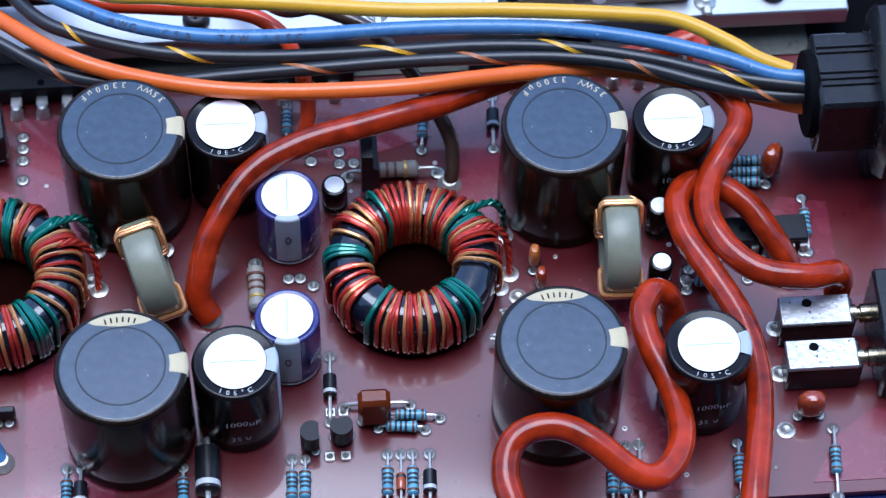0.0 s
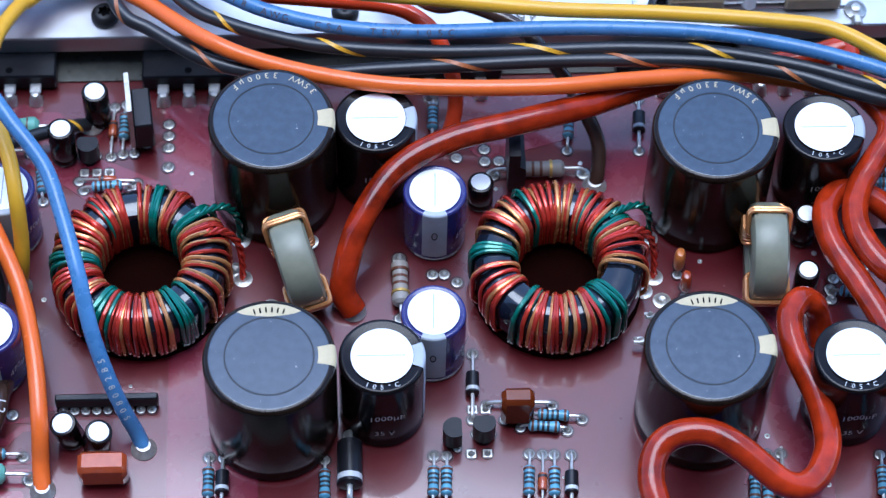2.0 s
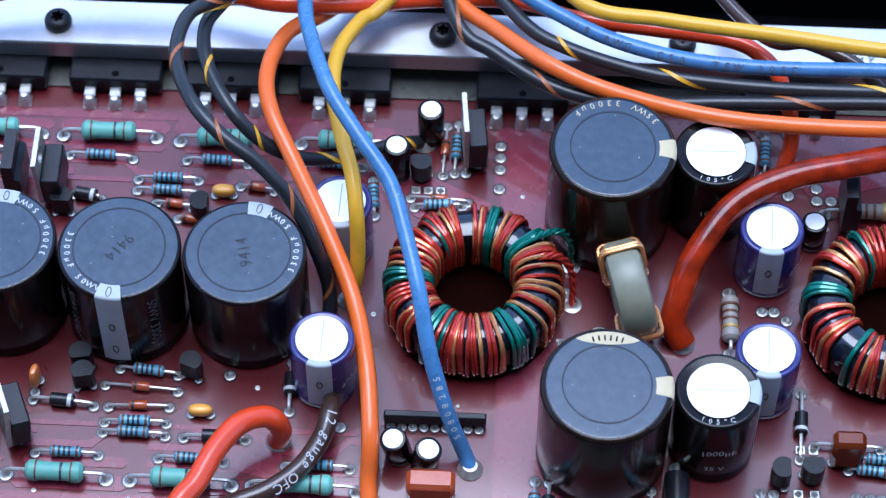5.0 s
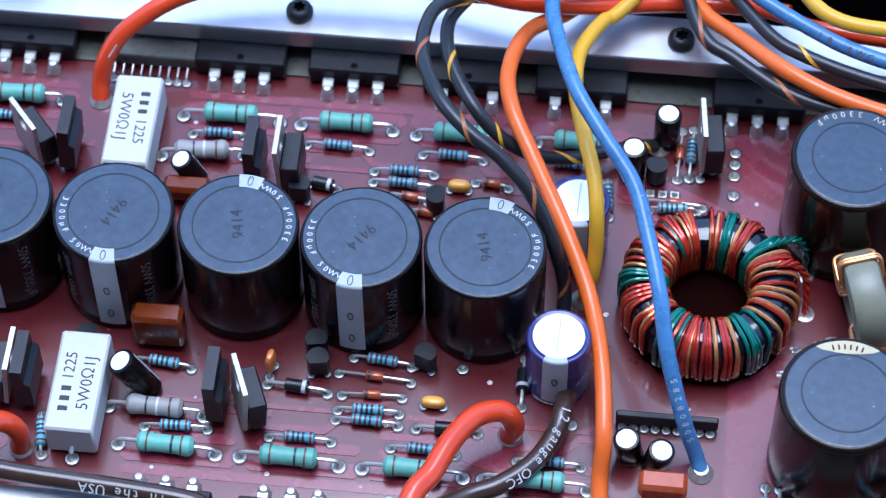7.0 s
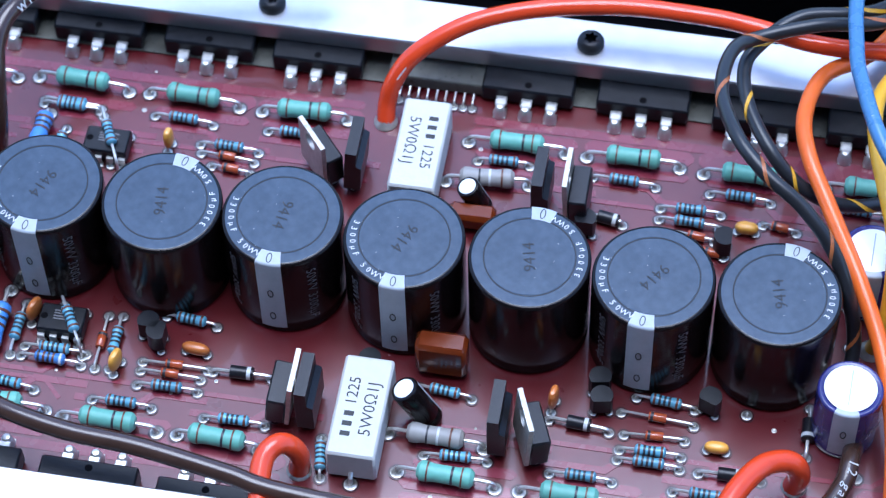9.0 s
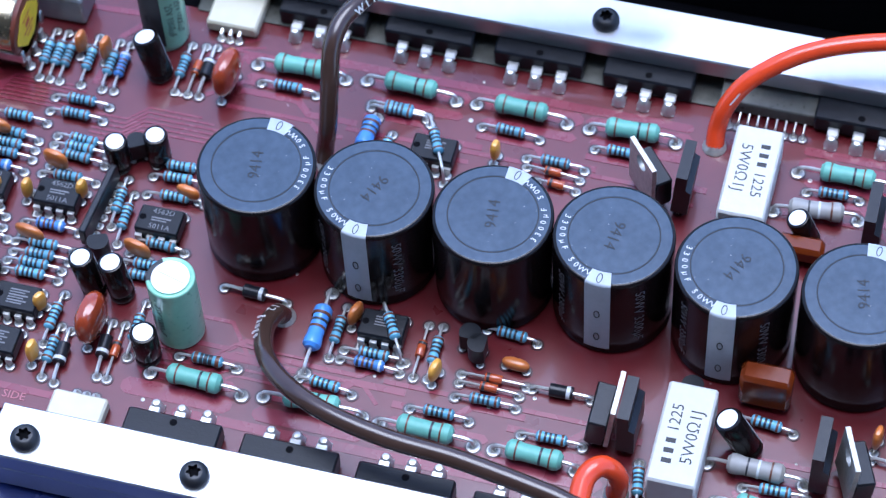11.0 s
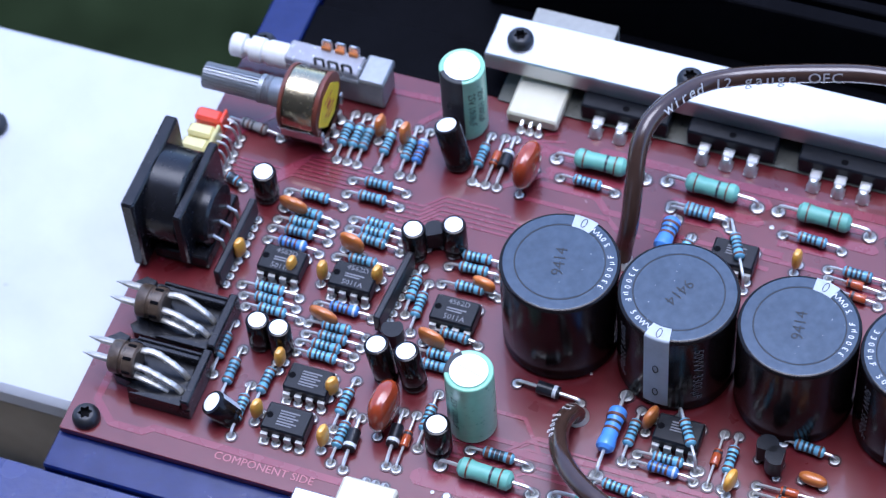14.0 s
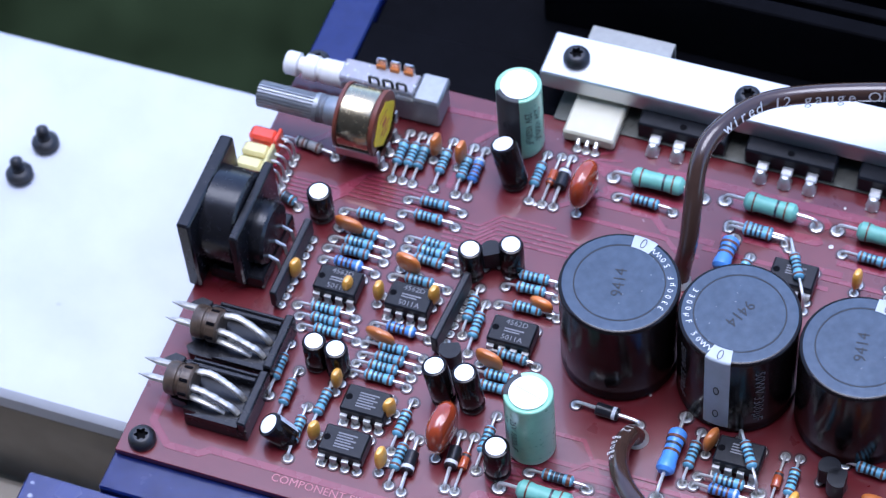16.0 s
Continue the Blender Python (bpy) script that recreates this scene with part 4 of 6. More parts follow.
# bare solder pads beside the parts
for px, py in ((166, 60), (160, 61), (169, 60), (166, 63), (99, 71), (99, 68), (99, 65), (99, 60), (154, 32), (156.4, 32), (159, 30), (46, 12), (69, 1), (237, 29), (239.4, 29), (236, 26.6), (236, 24), (249, 26), (65, 31)):
    joint(board, px, py, 1.15)
for px, py in ((81.4, 59), (84, 59), (86.6, 59), (161, 0), (163.6, 0), (160.4, -10), (163.6, -10)):
    joint(board, px, py, 0.95, True)
for px, py in ((197.4, 27), (201, 24.6), (253, 13.6), (252.4, 3), (252, -10), (113.4, 34), (117, 12)):
    joint(board, px, py, 1.9)

# chips
chip(-186.7, 25.8, 8, ("4562D", "", "5011A"))
chip(-170.8, 26.2, 8, ("4562D", "", "5011A"))
chip(-147.5, 24.4, 8, ("4562D", "", "5011A"))
chip(-170.5, -0.7, 8, ("", "", ""))
chip(-171.4, -11.0, 8, ("", "", ""))
chip(-94.9, 10.4, 8, ("", ""))
chip(-96.3, 55.6, 8, ("", ""))
chip(252.4, 35.7, 16, ("", ""))

# standing transistors
to220(-2.3, -1.3, False)
to220(4.6, -2.4, True, 22, 4)
to220(-2.3, 55.5, False)
to220(6.1, 55.5, True, lean=-2)
to220(-47.6, -1.0, True, 180, -6)
to220(-40.8, -1.2, False)
to220(-49.0, 57.4, True, 40, 0)
to220(-42.7, 57.2, False, 0, 4)
to220(94.0, 68.5, True, 6)
to220(172.0, 56.0, False)
for tx, ty, turn in ((16.0, 13.0, 10), (16.9, 8.6, 10), (38.4, 11.8, -20), (7.6, 50.5, 0), (36.8, 50.5, 90), (82.4, 62.6, 180), (-158, 41.4, 30), (-157.9, 15.2, 200), (-74.5, 9.5, 90), (157.0, -7.2, 90), (163, -6.2, 180), (-76.8, 11.5, 0), (-30.5, 10, 0), (-33.2, 46.5, 0)):
    small_transistor(tx, ty, turn)

# small cans
small_can(-197.3, 43.0, 2.7, 9)
small_can(-161.3, 38.0, 2.6, 9.5)
small_can(-153.5, 41.6, 2.6, 9.5)
small_can(-184.5, 7.0, 2.5, 9)
small_can(-179.6, 6.6, 2.5, 9)
small_can(-156.4, 7.0, 2.7, 12, (0, -8))
small_can(-150.4, 7.2, 2.7, 12, (0, -6))
small_can(-140.4, -6.2, 2.8, 10)
small_can(-183.2, -11.7, 2.8, 7, (8, -34), 0)
small_can(-160.2, 63.4, 2.9, 12, (-6, -14))
small_can(-14.6, 53.4, 2.5, 9, (4, -20))
small_can(-16.6, 1.2, 2.9, 12, (0, -26))
small_can(77.2, 63.0, 2.8, 11)
small_can(84.0, 72.4, 2.8, 11)
small_can(81.3, -4.6, 2.7, 9, (8, -8))
small_can(86.0, -6.6, 2.7, 9, (8, 8))
small_can(231.3, 39.0, 2.5, 10)
small_can(230.2, 25.4, 2.5, 10)
small_can(164.5, 49.6, 2.7, 8)

# dipped and film capacitors
RB, OD, YD = "glossy red-brown dipped capacitor on two wires", "small orange dipped capacitor", "small mustard-yellow dipped capacitor"
dipped(-144.6, 63.2, 10.5, 9.5, 4.6, 82, DIPPED, RB)
dipped(-153.0, -3.4, 10.5, 10, 5.0, 84, DIPPED, RB)
dipped(-16.2, 13.0, 10.5, 10, 5, 0, FILM_ORANGE, "translucent orange film capacitor", boxy=True)
dipped(-16.0, 48.6, 10, 4.5, 4.5, 0, FILM_ORANGE, "translucent orange film capacitor", boxy=True)
dipped(169.7, -2.6, 6.5, 9, 4, 0, FILM_ORANGE, "orange film capacitor on two wires", boxy=True)
dipped(87.9, -13.8, 9.6, 6.6, 4.8, 0, plain("orange_red_dip", (0.42, 0.07, 0.016), 0.2, coat=0.5, vary=0.18, size=250), "glossy orange-red film capacitor on two wires", boxy=True)
dipped(256.7, 51.3, 6, 9, 4, 55, DIPPED, RB)
dipped(257.0, -7.0, 6, 7, 4, 0, DIPPED, RB)
for dx, dy, turn, mat, w, hh in ((-196.6, 26.6, 70, YD, 3.2, 5.4), (-189.9, 41.0, -8, OD, 7, 4), (-174.1, 34.8, -10, OD, 6, 5.5), (-184.3, 25.6, 80, YD, 3.2, 5.4), (-177.7, 26.4, 80, YD, 3.2, 5.4),
                                 (-166.2, 28.8, 75, YD, 3.2, 5.4), (-173.6, 16.2, -10, OD, 7, 4), (-178.3, 3.3, 80, YD, 3.2, 5.4), (-150.0, 17.2, -12, OD, 6.5, 5)):
    dipped(dx, dy - 0.5, w, hh, 1.9, turn, ORANGE_DIP if mat is OD else YELLOW_DIP, mat, 1.2)
for dx, dy, turn, mat, w, hh in ((-165.5, -0.1, 60, YD, 3.2, 5.4), (-178.3, -9.8, 70, YD, 3.2, 5.4), (-163.0, -11.9, 80, YD, 3.6, 6), (-179.1, 66.0, 80, OD, 4, 6), (-173.2, 65.6, 80, OD, 4, 6),
                                 (-144.2, 33.8, -10, OD, 5.5, 3.5), (-101.2, 12.4, 70, OD, 5, 5), (-81.9, 3.1, 75, YD, 4.5, 5), (-83.4, 58.7, 80, YD, 3.2, 5.4), (7.3, 8.3, 80, OD, 4, 6)):
    dipped(dx, dy - 0.5, w, hh, 1.9, turn, ORANGE_DIP if mat is OD else YELLOW_DIP, mat, 1.2)
dipped(-66.6, 8.8, 6, 2.6, 2.4, -5, ORANGE_DIP, OD, 0.6)
dipped(40.9, 2.8, 5, 2.4, 2.4, 0, YELLOW_DIP, YD, 0.6)
dipped(41.0, 55.9, 5, 2.6, 2.6, 0, YELLOW_DIP, YD, 0.6)
dipped(204.9, 32.0, 3.5, 6, 2.4, 80, ORANGE_DIP, OD, 1.2)
dipped(205.8, 26.6, 3.5, 6, 2.4, 85, DIPPED, RB, 1.2)

# single in-line networks
for nx, ny, turn, n, tall in ((-161.4, 25.6, 86, 8, 6.0), (-198.0, 27.5, 89, 9, 6.0), (88.0, 2.6, 0, 9, 4.2)):
    net = thing("resistor_network", "upright thin black in-line resistor network", "resistor network", nx, ny, 0, turn, "resistor networks")
    part("body", Mesh().box(-n * 1.14, n * 1.14, -0.8, 0.8, 1.0, tall, 0.3), EPOXY, net)
    for k in range(n):
        part("leg", lambda: Mesh().tube([(0, 0, 1.5), (0, 0, 0)], 0.28, 6), TINNED, net, key="sipleg", at=pose((k - (n - 1) / 2) * 2.2 * MM, -0.2 * MM, 0))
        joint(net, (k - (n - 1) / 2) * 2.2, -0.9, 0.95)

# ---- wires ----
wire("bright orange speaker wire rising from the board into a harness", W_ORANGE, 1.75, (75.8, -16.1, 0.5), (75.5, -11.7, 3.0), (75.6, -5.5, 9.0), (74.2, 8.1, 12.0), (70.7, 23.3, 13.0), (64.6, 36.8, 17.0), (57.0, 52.0, 19.0), (51.4, 63.3, 21.0), (49.8, 74.1, 20.0), (52.9, 86.7, 17.0), (61.9, 94.4, 16.0), (72.0, 107.0, 17.0), (84.0, 108.0, 19.0), (89.0, 94.1, 20.0), (96.4, 86.9, 21.0), (108.4, 76.3, 23.0), (120.1, 70.4, 23.0), (137.5, 64.7, 24.0), (154.8, 62.5, 24.0), (178.1, 62.1, 24.0), (195.8, 64.9, 22.0), (212.8, 67.9, 19.0), (226.0, 68.6, 17.0), (243.6, 64.5, 16.0), (260.4, 57.7, 17.0), (266.0, 55.9, 18.0))
wire("blue printed wire arching from the board into a harness", W_BLUE, 1.6, (95.4, -7.3, 0.5), (94.2, -5.2, 3.0), (91.8, -2.9, 9.0), (89.2, 0.8, 16.0), (86.5, 6.9, 23.0), (84.2, 16.1, 29.0), (81.1, 27.2, 32.0), (77.5, 37.2, 35.0), (70.6, 46.5, 38.0), (64.7, 55.4, 40.0), (60.6, 66.5, 40.0), (58.2, 77.3, 39.0), (58.0, 96.0, 38.0), (70.0, 106.0, 34.0), (90.0, 103.0, 29.0), (99.2, 94.9, 26.0), (111.0, 87.4, 25.0), (122.7, 81.3, 25.0), (137.9, 77.2, 25.0), (155.4, 75.9, 25.0), (179.0, 76.3, 25.0), (196.6, 75.8, 25.0), (214.2, 74.1, 25.0), (231.6, 70.1, 25.0), (246.3, 64.8, 25.0), (256.5, 60.6, 24.0), (266.8, 58.8, 24.0))
wire("yellow wire looping from the board into a harness", W_YELLOW, 1.6, (69.2, 31.0, 0.5), (70.4, 30.4, 8.0), (71.0, 32.8, 15.0), (70.7, 37.0, 23.0), (69.5, 43.9, 27.0), (66.9, 52.1, 29.0), (64.3, 64.8, 27.0), (64.4, 78.6, 22.0), (68.4, 89.1, 19.0), (71.8, 92.9, 18.0), (85.0, 108.0, 20.0), (100.0, 110.0, 26.0), (114.7, 89.7, 27.0), (132.3, 85.9, 27.0), (155.8, 82.9, 27.0), (179.2, 79.8, 27.0), (202.7, 78.3, 27.0), (226.1, 75.8, 27.0), (237.7, 73.5, 27.0), (247.8, 67.9, 26.0), (253.3, 64.2, 25.0), (260.1, 61.3, 24.0))
wire("black wire with an orange tracer stripe in a harness", W_BLACK, 1.5, (65.3, 23.5, 0.5), (65.2, 29.0, 8.0), (62.2, 32.1, 20.0), (58.0, 37.0, 27.0), (51.3, 42.3, 32.0), (43.4, 47.0, 35.0), (36.8, 54.5, 36.0), (32.4, 66.5, 34.0), (33.2, 78.1, 32.0), (37.7, 84.0, 30.0), (50.2, 88.7, 31.0), (63.0, 93.8, 28.0), (80.0, 106.0, 24.0), (89.5, 85.9, 22.0), (96.5, 80.6, 21.0), (108.1, 73.3, 20.0), (119.8, 69.7, 20.0), (131.5, 69.4, 20.0), (143.3, 69.4, 21.0), (160.9, 69.4, 22.0), (178.6, 70.1, 22.0), (196.2, 70.0, 22.0), (213.9, 69.0, 22.0), (228.9, 65.8, 22.0), (242.5, 60.6, 22.0), (254.1, 57.7, 21.0), (266.9, 56.3, 21.0))
wire("black wire with a yellow tracer stripe in a harness", W_BLACK, 1.5, (82.6, 71.1, 0.5), (79.2, 69.1, 3.0), (73.5, 66.2, 5.0), (63.2, 60.8, 8.0), (55.7, 57.1, 14.0), (49.1, 57.6, 19.0), (43.4, 61.8, 23.0), (38.1, 71.0, 24.0), (36.2, 79.8, 24.0), (38.2, 85.7, 25.0), (46.6, 93.5, 27.0), (60.5, 97.7, 26.0), (78.0, 109.0, 24.0), (92.0, 100.0, 23.0), (103.7, 86.0, 23.0), (111.9, 80.8, 23.0), (123.6, 76.4, 23.0), (135.3, 73.8, 23.0), (155.2, 72.2, 23.0), (178.7, 72.2, 23.0), (196.4, 72.3, 23.0), (214.0, 70.8, 23.0), (231.3, 66.8, 23.0), (248.4, 60.9, 23.0), (264.4, 57.5, 23.0))
wire("scarlet wire diving from the harness to the board", W_SCARLET, 1.7, (100.0, 97.6, 17.0), (106.0, 94.6, 19.0), (114.0, 90.9, 20.0), (131.9, 88.6, 20.0), (146.1, 86.6, 20.0), (153.1, 83.4, 19.0), (157.0, 78.8, 17.0), (159.6, 72.7, 12.0), (159.9, 68.9, 7.0), (158.4, 65.2, 3.0), (157.7, 64.5, 0.5))
wire("dark brown wire diving from the harness to the board", W_BROWN, 1.6, (130.0, 118.0, 20.0), (152.2, 89.0, 20.0), (162.8, 86.6, 20.0), (172.2, 82.3, 19.0), (177.8, 77.5, 17.0), (183.3, 70.5, 14.0), (187.1, 64.3, 11.0), (189.6, 59.7, 7.0), (189.6, 55.2, 3.0), (188.9, 53.3, 0.5))
wire("thick clear red power cable curving over the board", W_RED, 2.75, (137.6, 23.6, 0.5), (135.5, 25.9, 4.0), (136.3, 29.5, 9.0), (139.6, 37.1, 14.0), (147.0, 46.4, 18.0), (157.7, 52.0, 20.0), (171.9, 56.1, 20.0), (185.0, 60.3, 19.0), (193.6, 64.8, 17.0), (202.2, 68.6, 16.0), (215.7, 71.7, 15.0), (230.4, 74.2, 14.0), (242.2, 77.2, 15.0))
wire("thick clear red power cable bent down to a terminal", W_RED, 2.75, (242.9, 79.4, 14.0), (243.9, 67.4, 16.0), (248.7, 58.4, 17.0), (248.9, 53.1, 17.0), (244.9, 46.8, 16.5), (241.2, 40.4, 16.0), (239.9, 32.2, 16.0), (243.2, 23.8, 16.0), (249.3, 18.0, 16.0), (258.3, 16.4, 15.5), (263.9, 17.9, 14.0), (266.1, 19.2, 9.0), (265.7, 18.3, 5.0))
wire("thick clear red power cable looping beside the capacitors", W_RED, 2.75, (258.0, 25.7, 0.5), (256.8, 27.5, 4.0), (254.5, 31.1, 6.5), (250.3, 37.5, 9.0), (245.4, 41.7, 10.5), (240.8, 43.1, 11.5), (236.6, 41.3, 13.0), (234.1, 35.9, 14.0), (235.2, 28.3, 14.0), (239.8, 18.5, 14.0), (244.1, 7.6, 14.0), (245.6, -4.2, 14.0), (244.3, -16.9, 14.0), (240.9, -33.9, 14.0), (240.0, -50.0, 12.0))
wire("thick clear red power cable coiled at the board edge", W_RED, 2.75, (232.7, 13.7, 0.5), (231.9, 16.4, 5.0), (230.2, 17.1, 10.0), (227.0, 16.3, 13.0), (224.4, 11.5, 14.0), (225.0, 3.6, 14.0), (228.2, -7.0, 14.0), (228.9, -17.6, 14.5), (225.2, -25.6, 16.0), (219.4, -27.6, 18.0), (211.0, -21.4, 21.0), (205.2, -18.3, 22.0), (199.6, -18.2, 22.0), (195.4, -20.4, 21.0), (193.6, -25.0, 19.5), (194.4, -31.0, 18.0), (200.0, -46.0, 13.0))
wire("scarlet speaker wire hooked out of the board", W_SCARLET, 2.3, (56.9, -2.6, 0.5), (57.6, -2.9, 5.0), (56.6, -2.9, 9.0), (54.2, -3.3, 11.0), (50.0, -5.7, 12.0), (46.1, -11.5, 12.5), (42.9, -19.0, 12.5), (39.2, -26.3, 12.5), (38.0, -45.0, 10.0))
wire("scarlet speaker wire hooked out of the board", W_SCARLET, 2.2, (-40.5, -14.5, 0.5), (-40.1, -14.6, 6.0), (-41.5, -14.8, 10.0), (-43.8, -15.8, 12.0), (-45.8, -18.9, 12.0), (-45.8, -24.2, 12.0), (-44.7, -31.6, 12.0), (-46.0, -48.0, 10.0))
wire("scarlet speaker wire arching over the clamp bar", W_SCARLET, 2.0, (-38.8, 72.3, 0.5), (-38.8, 74.9, 4.0), (-37.4, 77.5, 9.0), (-33.1, 81.7, 14.0), (-23.0, 87.8, 18.0), (-9.1, 92.3, 20.0), (8.6, 95.0, 21.0), (26.7, 95.1, 21.0), (37.6, 94.6, 20.0), (51.0, 92.1, 20.0), (66.6, 94.0, 18.0), (82.0, 98.5, 15.0), (97.0, 98.5, 16.0), (108.0, 95.5, 18.5))
wire("brown wire with white printing running along the board edge", W_BROWN, 2.0, (-116.2, 9.7, 0.5), (-117.0, 7.8, 4.0), (-117.1, 1.3, 8.0), (-114.0, -6.9, 12.0), (-107.9, -13.2, 14.0), (-98.3, -18.1, 15.0), (-84.9, -21.0, 15.0), (-69.9, -22.3, 15.0), (-52.0, -25.1, 14.5), (-40.4, -27.2, 14.0), (-3.5, -29.8, 13.0), (2.0, -33.0, 11.0), (22.0, -34.0, 9.0), (43.0, -24.6, 7.0), (50.3, -19.8, 6.0), (56.1, -16.9, 6.0), (62.3, -11.3, 6.0), (66.2, -3.7, 6.0), (67.2, 2.5, 6.0), (67.7, 8.2, 2.0))
wire("brown wire with white printing arching over the clamp bar", W_BROWN, 2.0, (-119.1, 49.3, 0.5), (-118.9, 51.1, 4.0), (-118.1, 52.1, 11.0), (-118.5, 56.6, 19.0), (-119.1, 62.4, 25.0), (-117.6, 69.2, 27.0), (-112.0, 79.4, 26.0), (-102.9, 85.8, 25.0), (-87.7, 91.2, 25.0), (-75.7, 94.0, 25.0), (-54.1, 96.0, 24.0))
for ob, line, r in wires:
    label = ob["label"]
    if "yellow tracer" in label or "orange tracer" in label:
        ink = W_YELLOW if "yellow" in label else plain("rust_tracer", (0.4, 0.13, 0.04), 0.4)
        for k in range(6, len(line) - 12, 18):
            along(line, r, k, 6, (-80, 75), 0.85, ink, ob)
    if "blue printed" in label:
        wire_print(line, r, 196, "18 AWG  CSA  TEW 105C", 2.1, 2.3, plain("brown_ink", (0.1, 0.075, 0.07), 0.6), ob, 0.25)
        wire_print(line, r, 9, "50808285", 1.9, 1.9, PRINT, ob, 0.1)
    if "white printing" in label:
        if "arching" in label:
            wire_print(line, r, 38, "wired 12 gauge OFC", 3.7, 2.35, PRINT, ob, 0.75)
        else:
            wire_print(line, r, 5, "12 gauge", 2.6, 1.6, PRINT, ob, 0.3)
            wire_print(line, r, 117, "made in the USA", 2.9, 1.75, PRINT, ob, 0.3, True)
            wire_print(line, r, 205, "12 gauge OFC", 2.9, 1.75, PRINT, ob, 0.3, True)
    if "arching over the clamp bar" in label and "scarlet" in label:
        part("print_mark", Mesh().tube([line[20] + Vector((0, -r, 0.4)), line[24] + Vector((0, -r, 0.4))], 0.2, 5), PRINT, ob)

# ---- sockets and controls at the board's left end ----
jack = thing("din_socket", "black plastic multi-pin socket with a square flange", "socket", -208.5, 30, 0, 0)
part("flange", Mesh().box(-9.5, -6.5, -12.5, 12.5, 0.5, 22, 0.5), PLASTIC_BLACK, jack)
part("barrel", Mesh().lathe([(10.2, -6.5), (10.2, 0.5), (9.6, 1.0), (0, 1.0)], 36, (0, 0, 11.8), "x"), PLASTIC_BLACK, jack)
part("rib", Mesh().box(0.9, 3.0, -10.6, 10.6, 2.6, 19.0, 0.4), PLASTIC_BLACK, jack)
part("rear_body", Mesh().lathe([(7.0, 1.0), (7.0, 5.6), (6.4, 6.2), (0, 6.2)], 30, (0, 0, 8.6), "x"), PLASTIC_BLACK, jack)
part("foot", Mesh().box(-6, 6.5, -9, 9, 0.2, 4, 0.4), PLASTIC_BLACK, jack)
for k in range(3):
    part("contact", Mesh().tube([(6.0, -4 + 4 * k, 6), (8.0, -4 + 4 * k, 5), (8.4, -4 + 4 * k, 0)], 0.4, 6), TINNED, jack)

HOLDER = plain("dirty_brown_plastic", (0.075, 0.05, 0.032), 0.4, vary=0.6, size=300, bump=0.4)
dents = random.Random(11)
for y0, torn in ((6.5, False), (-8.0, True)):
    block = thing("input_socket", "black input socket block with a torn frame and bare pins", "socket", -200, y0, 0, 0, "input sockets")
    front = [(8.5, -6.9), (-5.2, -6.9), (-3.2, -5.2), (-6.4, -4.9), (-5.8, -3.8), (-9.6, -3.2), (-11.4, -1.6)] if torn else [(8.5, -6.6), (-10.2, -6.6), (-11.6, -5.0), (-10.6, -3.6), (-11.8, -2.2)]
    part("base", Mesh().prism(front + [(-10.6, -0.4), (-11.2, 2.0), (-9.8, 3.4), (-10.8, 5.0), (-9.6, 6.5), (8.5, 6.5)], 0.2, 3.0), PLASTIC_BLACK, block)
    part("back_wall", Mesh().box(6.6, 8.6, -6.9, 6.9, 3.0, 6.2, 0.35), PLASTIC_BLACK, block)
    part("side_ridge", Mesh().box(-9.4, 6.5, 3.9, 5.1, 2.9, 5.4, 0.25), PLASTIC_BLACK, block)
    part("second_ridge", Mesh().box(-8.2, 6.5, 5.7, 6.6, 2.9, 4.6, 0.25), PLASTIC_BLACK, block)
    part("front_lip", Mesh().prism([(6.5, -6.9), (-5.0, -6.9), (-0.4, -5.8), (6.5, -5.9)], 2.9, 4.5), PLASTIC_BLACK, block, "torn black plastic edge")
    part("torn_flap", Mesh().prism([(-13.6, 3.4), (-11.6, 5.4), (-9.2, 5.0), (-9.6, 3.2), (-12.0, 2.6)], 3.0, 6.2), PLASTIC_BLACK, block, "torn black plastic corner")
    holder_ring = part("pin_holder", Mesh().lathe([(0, -3.2), (3.3, -3.2), (3.6, -2.8), (3.6, -0.9), (3.3, -0.7), (3.3, 0.0), (3.7, 0.2), (3.7, 2.2), (3.2, 2.6), (0, 2.6)], 24, (-7.5, -0.5, 6.4), "x"), HOLDER, block, "dirty brown holder")
    for k in range(7):
        a = radians(20 + 50 * k)
        part("notch", lambda: Mesh().box(-0.9, 0.9, -0.35, 0.35, -0.35, 0.35, 0.1), GROOVE, holder_ring, key="holdernotch", at=pose(-6.3 * MM, (-0.5 + 3.6 * math.cos(a)) * MM, (6.4 + 3.6 * math.sin(a)) * MM, math.degrees(a), 0, 0))
    for dy, dz in ((-2.0, 7.0), (1.6, 7.6)):
        part("pin", Mesh().tube([(-16.8, dy, dz), (-15.4, dy, dz), (-14.0, dy, dz), (-10, dy, dz)], lambda f: 0.12 + 0.66 * min(1, f * 1.6), 8), DULL_METAL, block, "pointed bare pin")
        rough = [0.72 + dents.uniform(-0.05, 0.13) for _ in range(26)]
        line = curve([(-5.0, dy, dz), (-2.2, dy * 1.15, dz + 0.1), (1.0, dy * 1.1 - 0.3, dz - 1.2), (3.6, dy - 0.7, dz - 2.4), (5.2, dy - 0.9, 3.0)], 6)
        part("tail", Mesh().tube(line, lambda f: rough[int(f * 25)], 9, squash=0.8), DULL_METAL, block, "rough tinned tail")
    line = curve([(-5, -2.9, 5.0), (-2.4, -3.4, 5.2), (0.4, -3.6, 4.4), (2.4, -3.4, 3.0)], 6)
    part("lower_tail", Mesh().tube(line, lambda f: 0.85 - 0.3 * f, 9, squash=0.6), DULL_METAL, block)
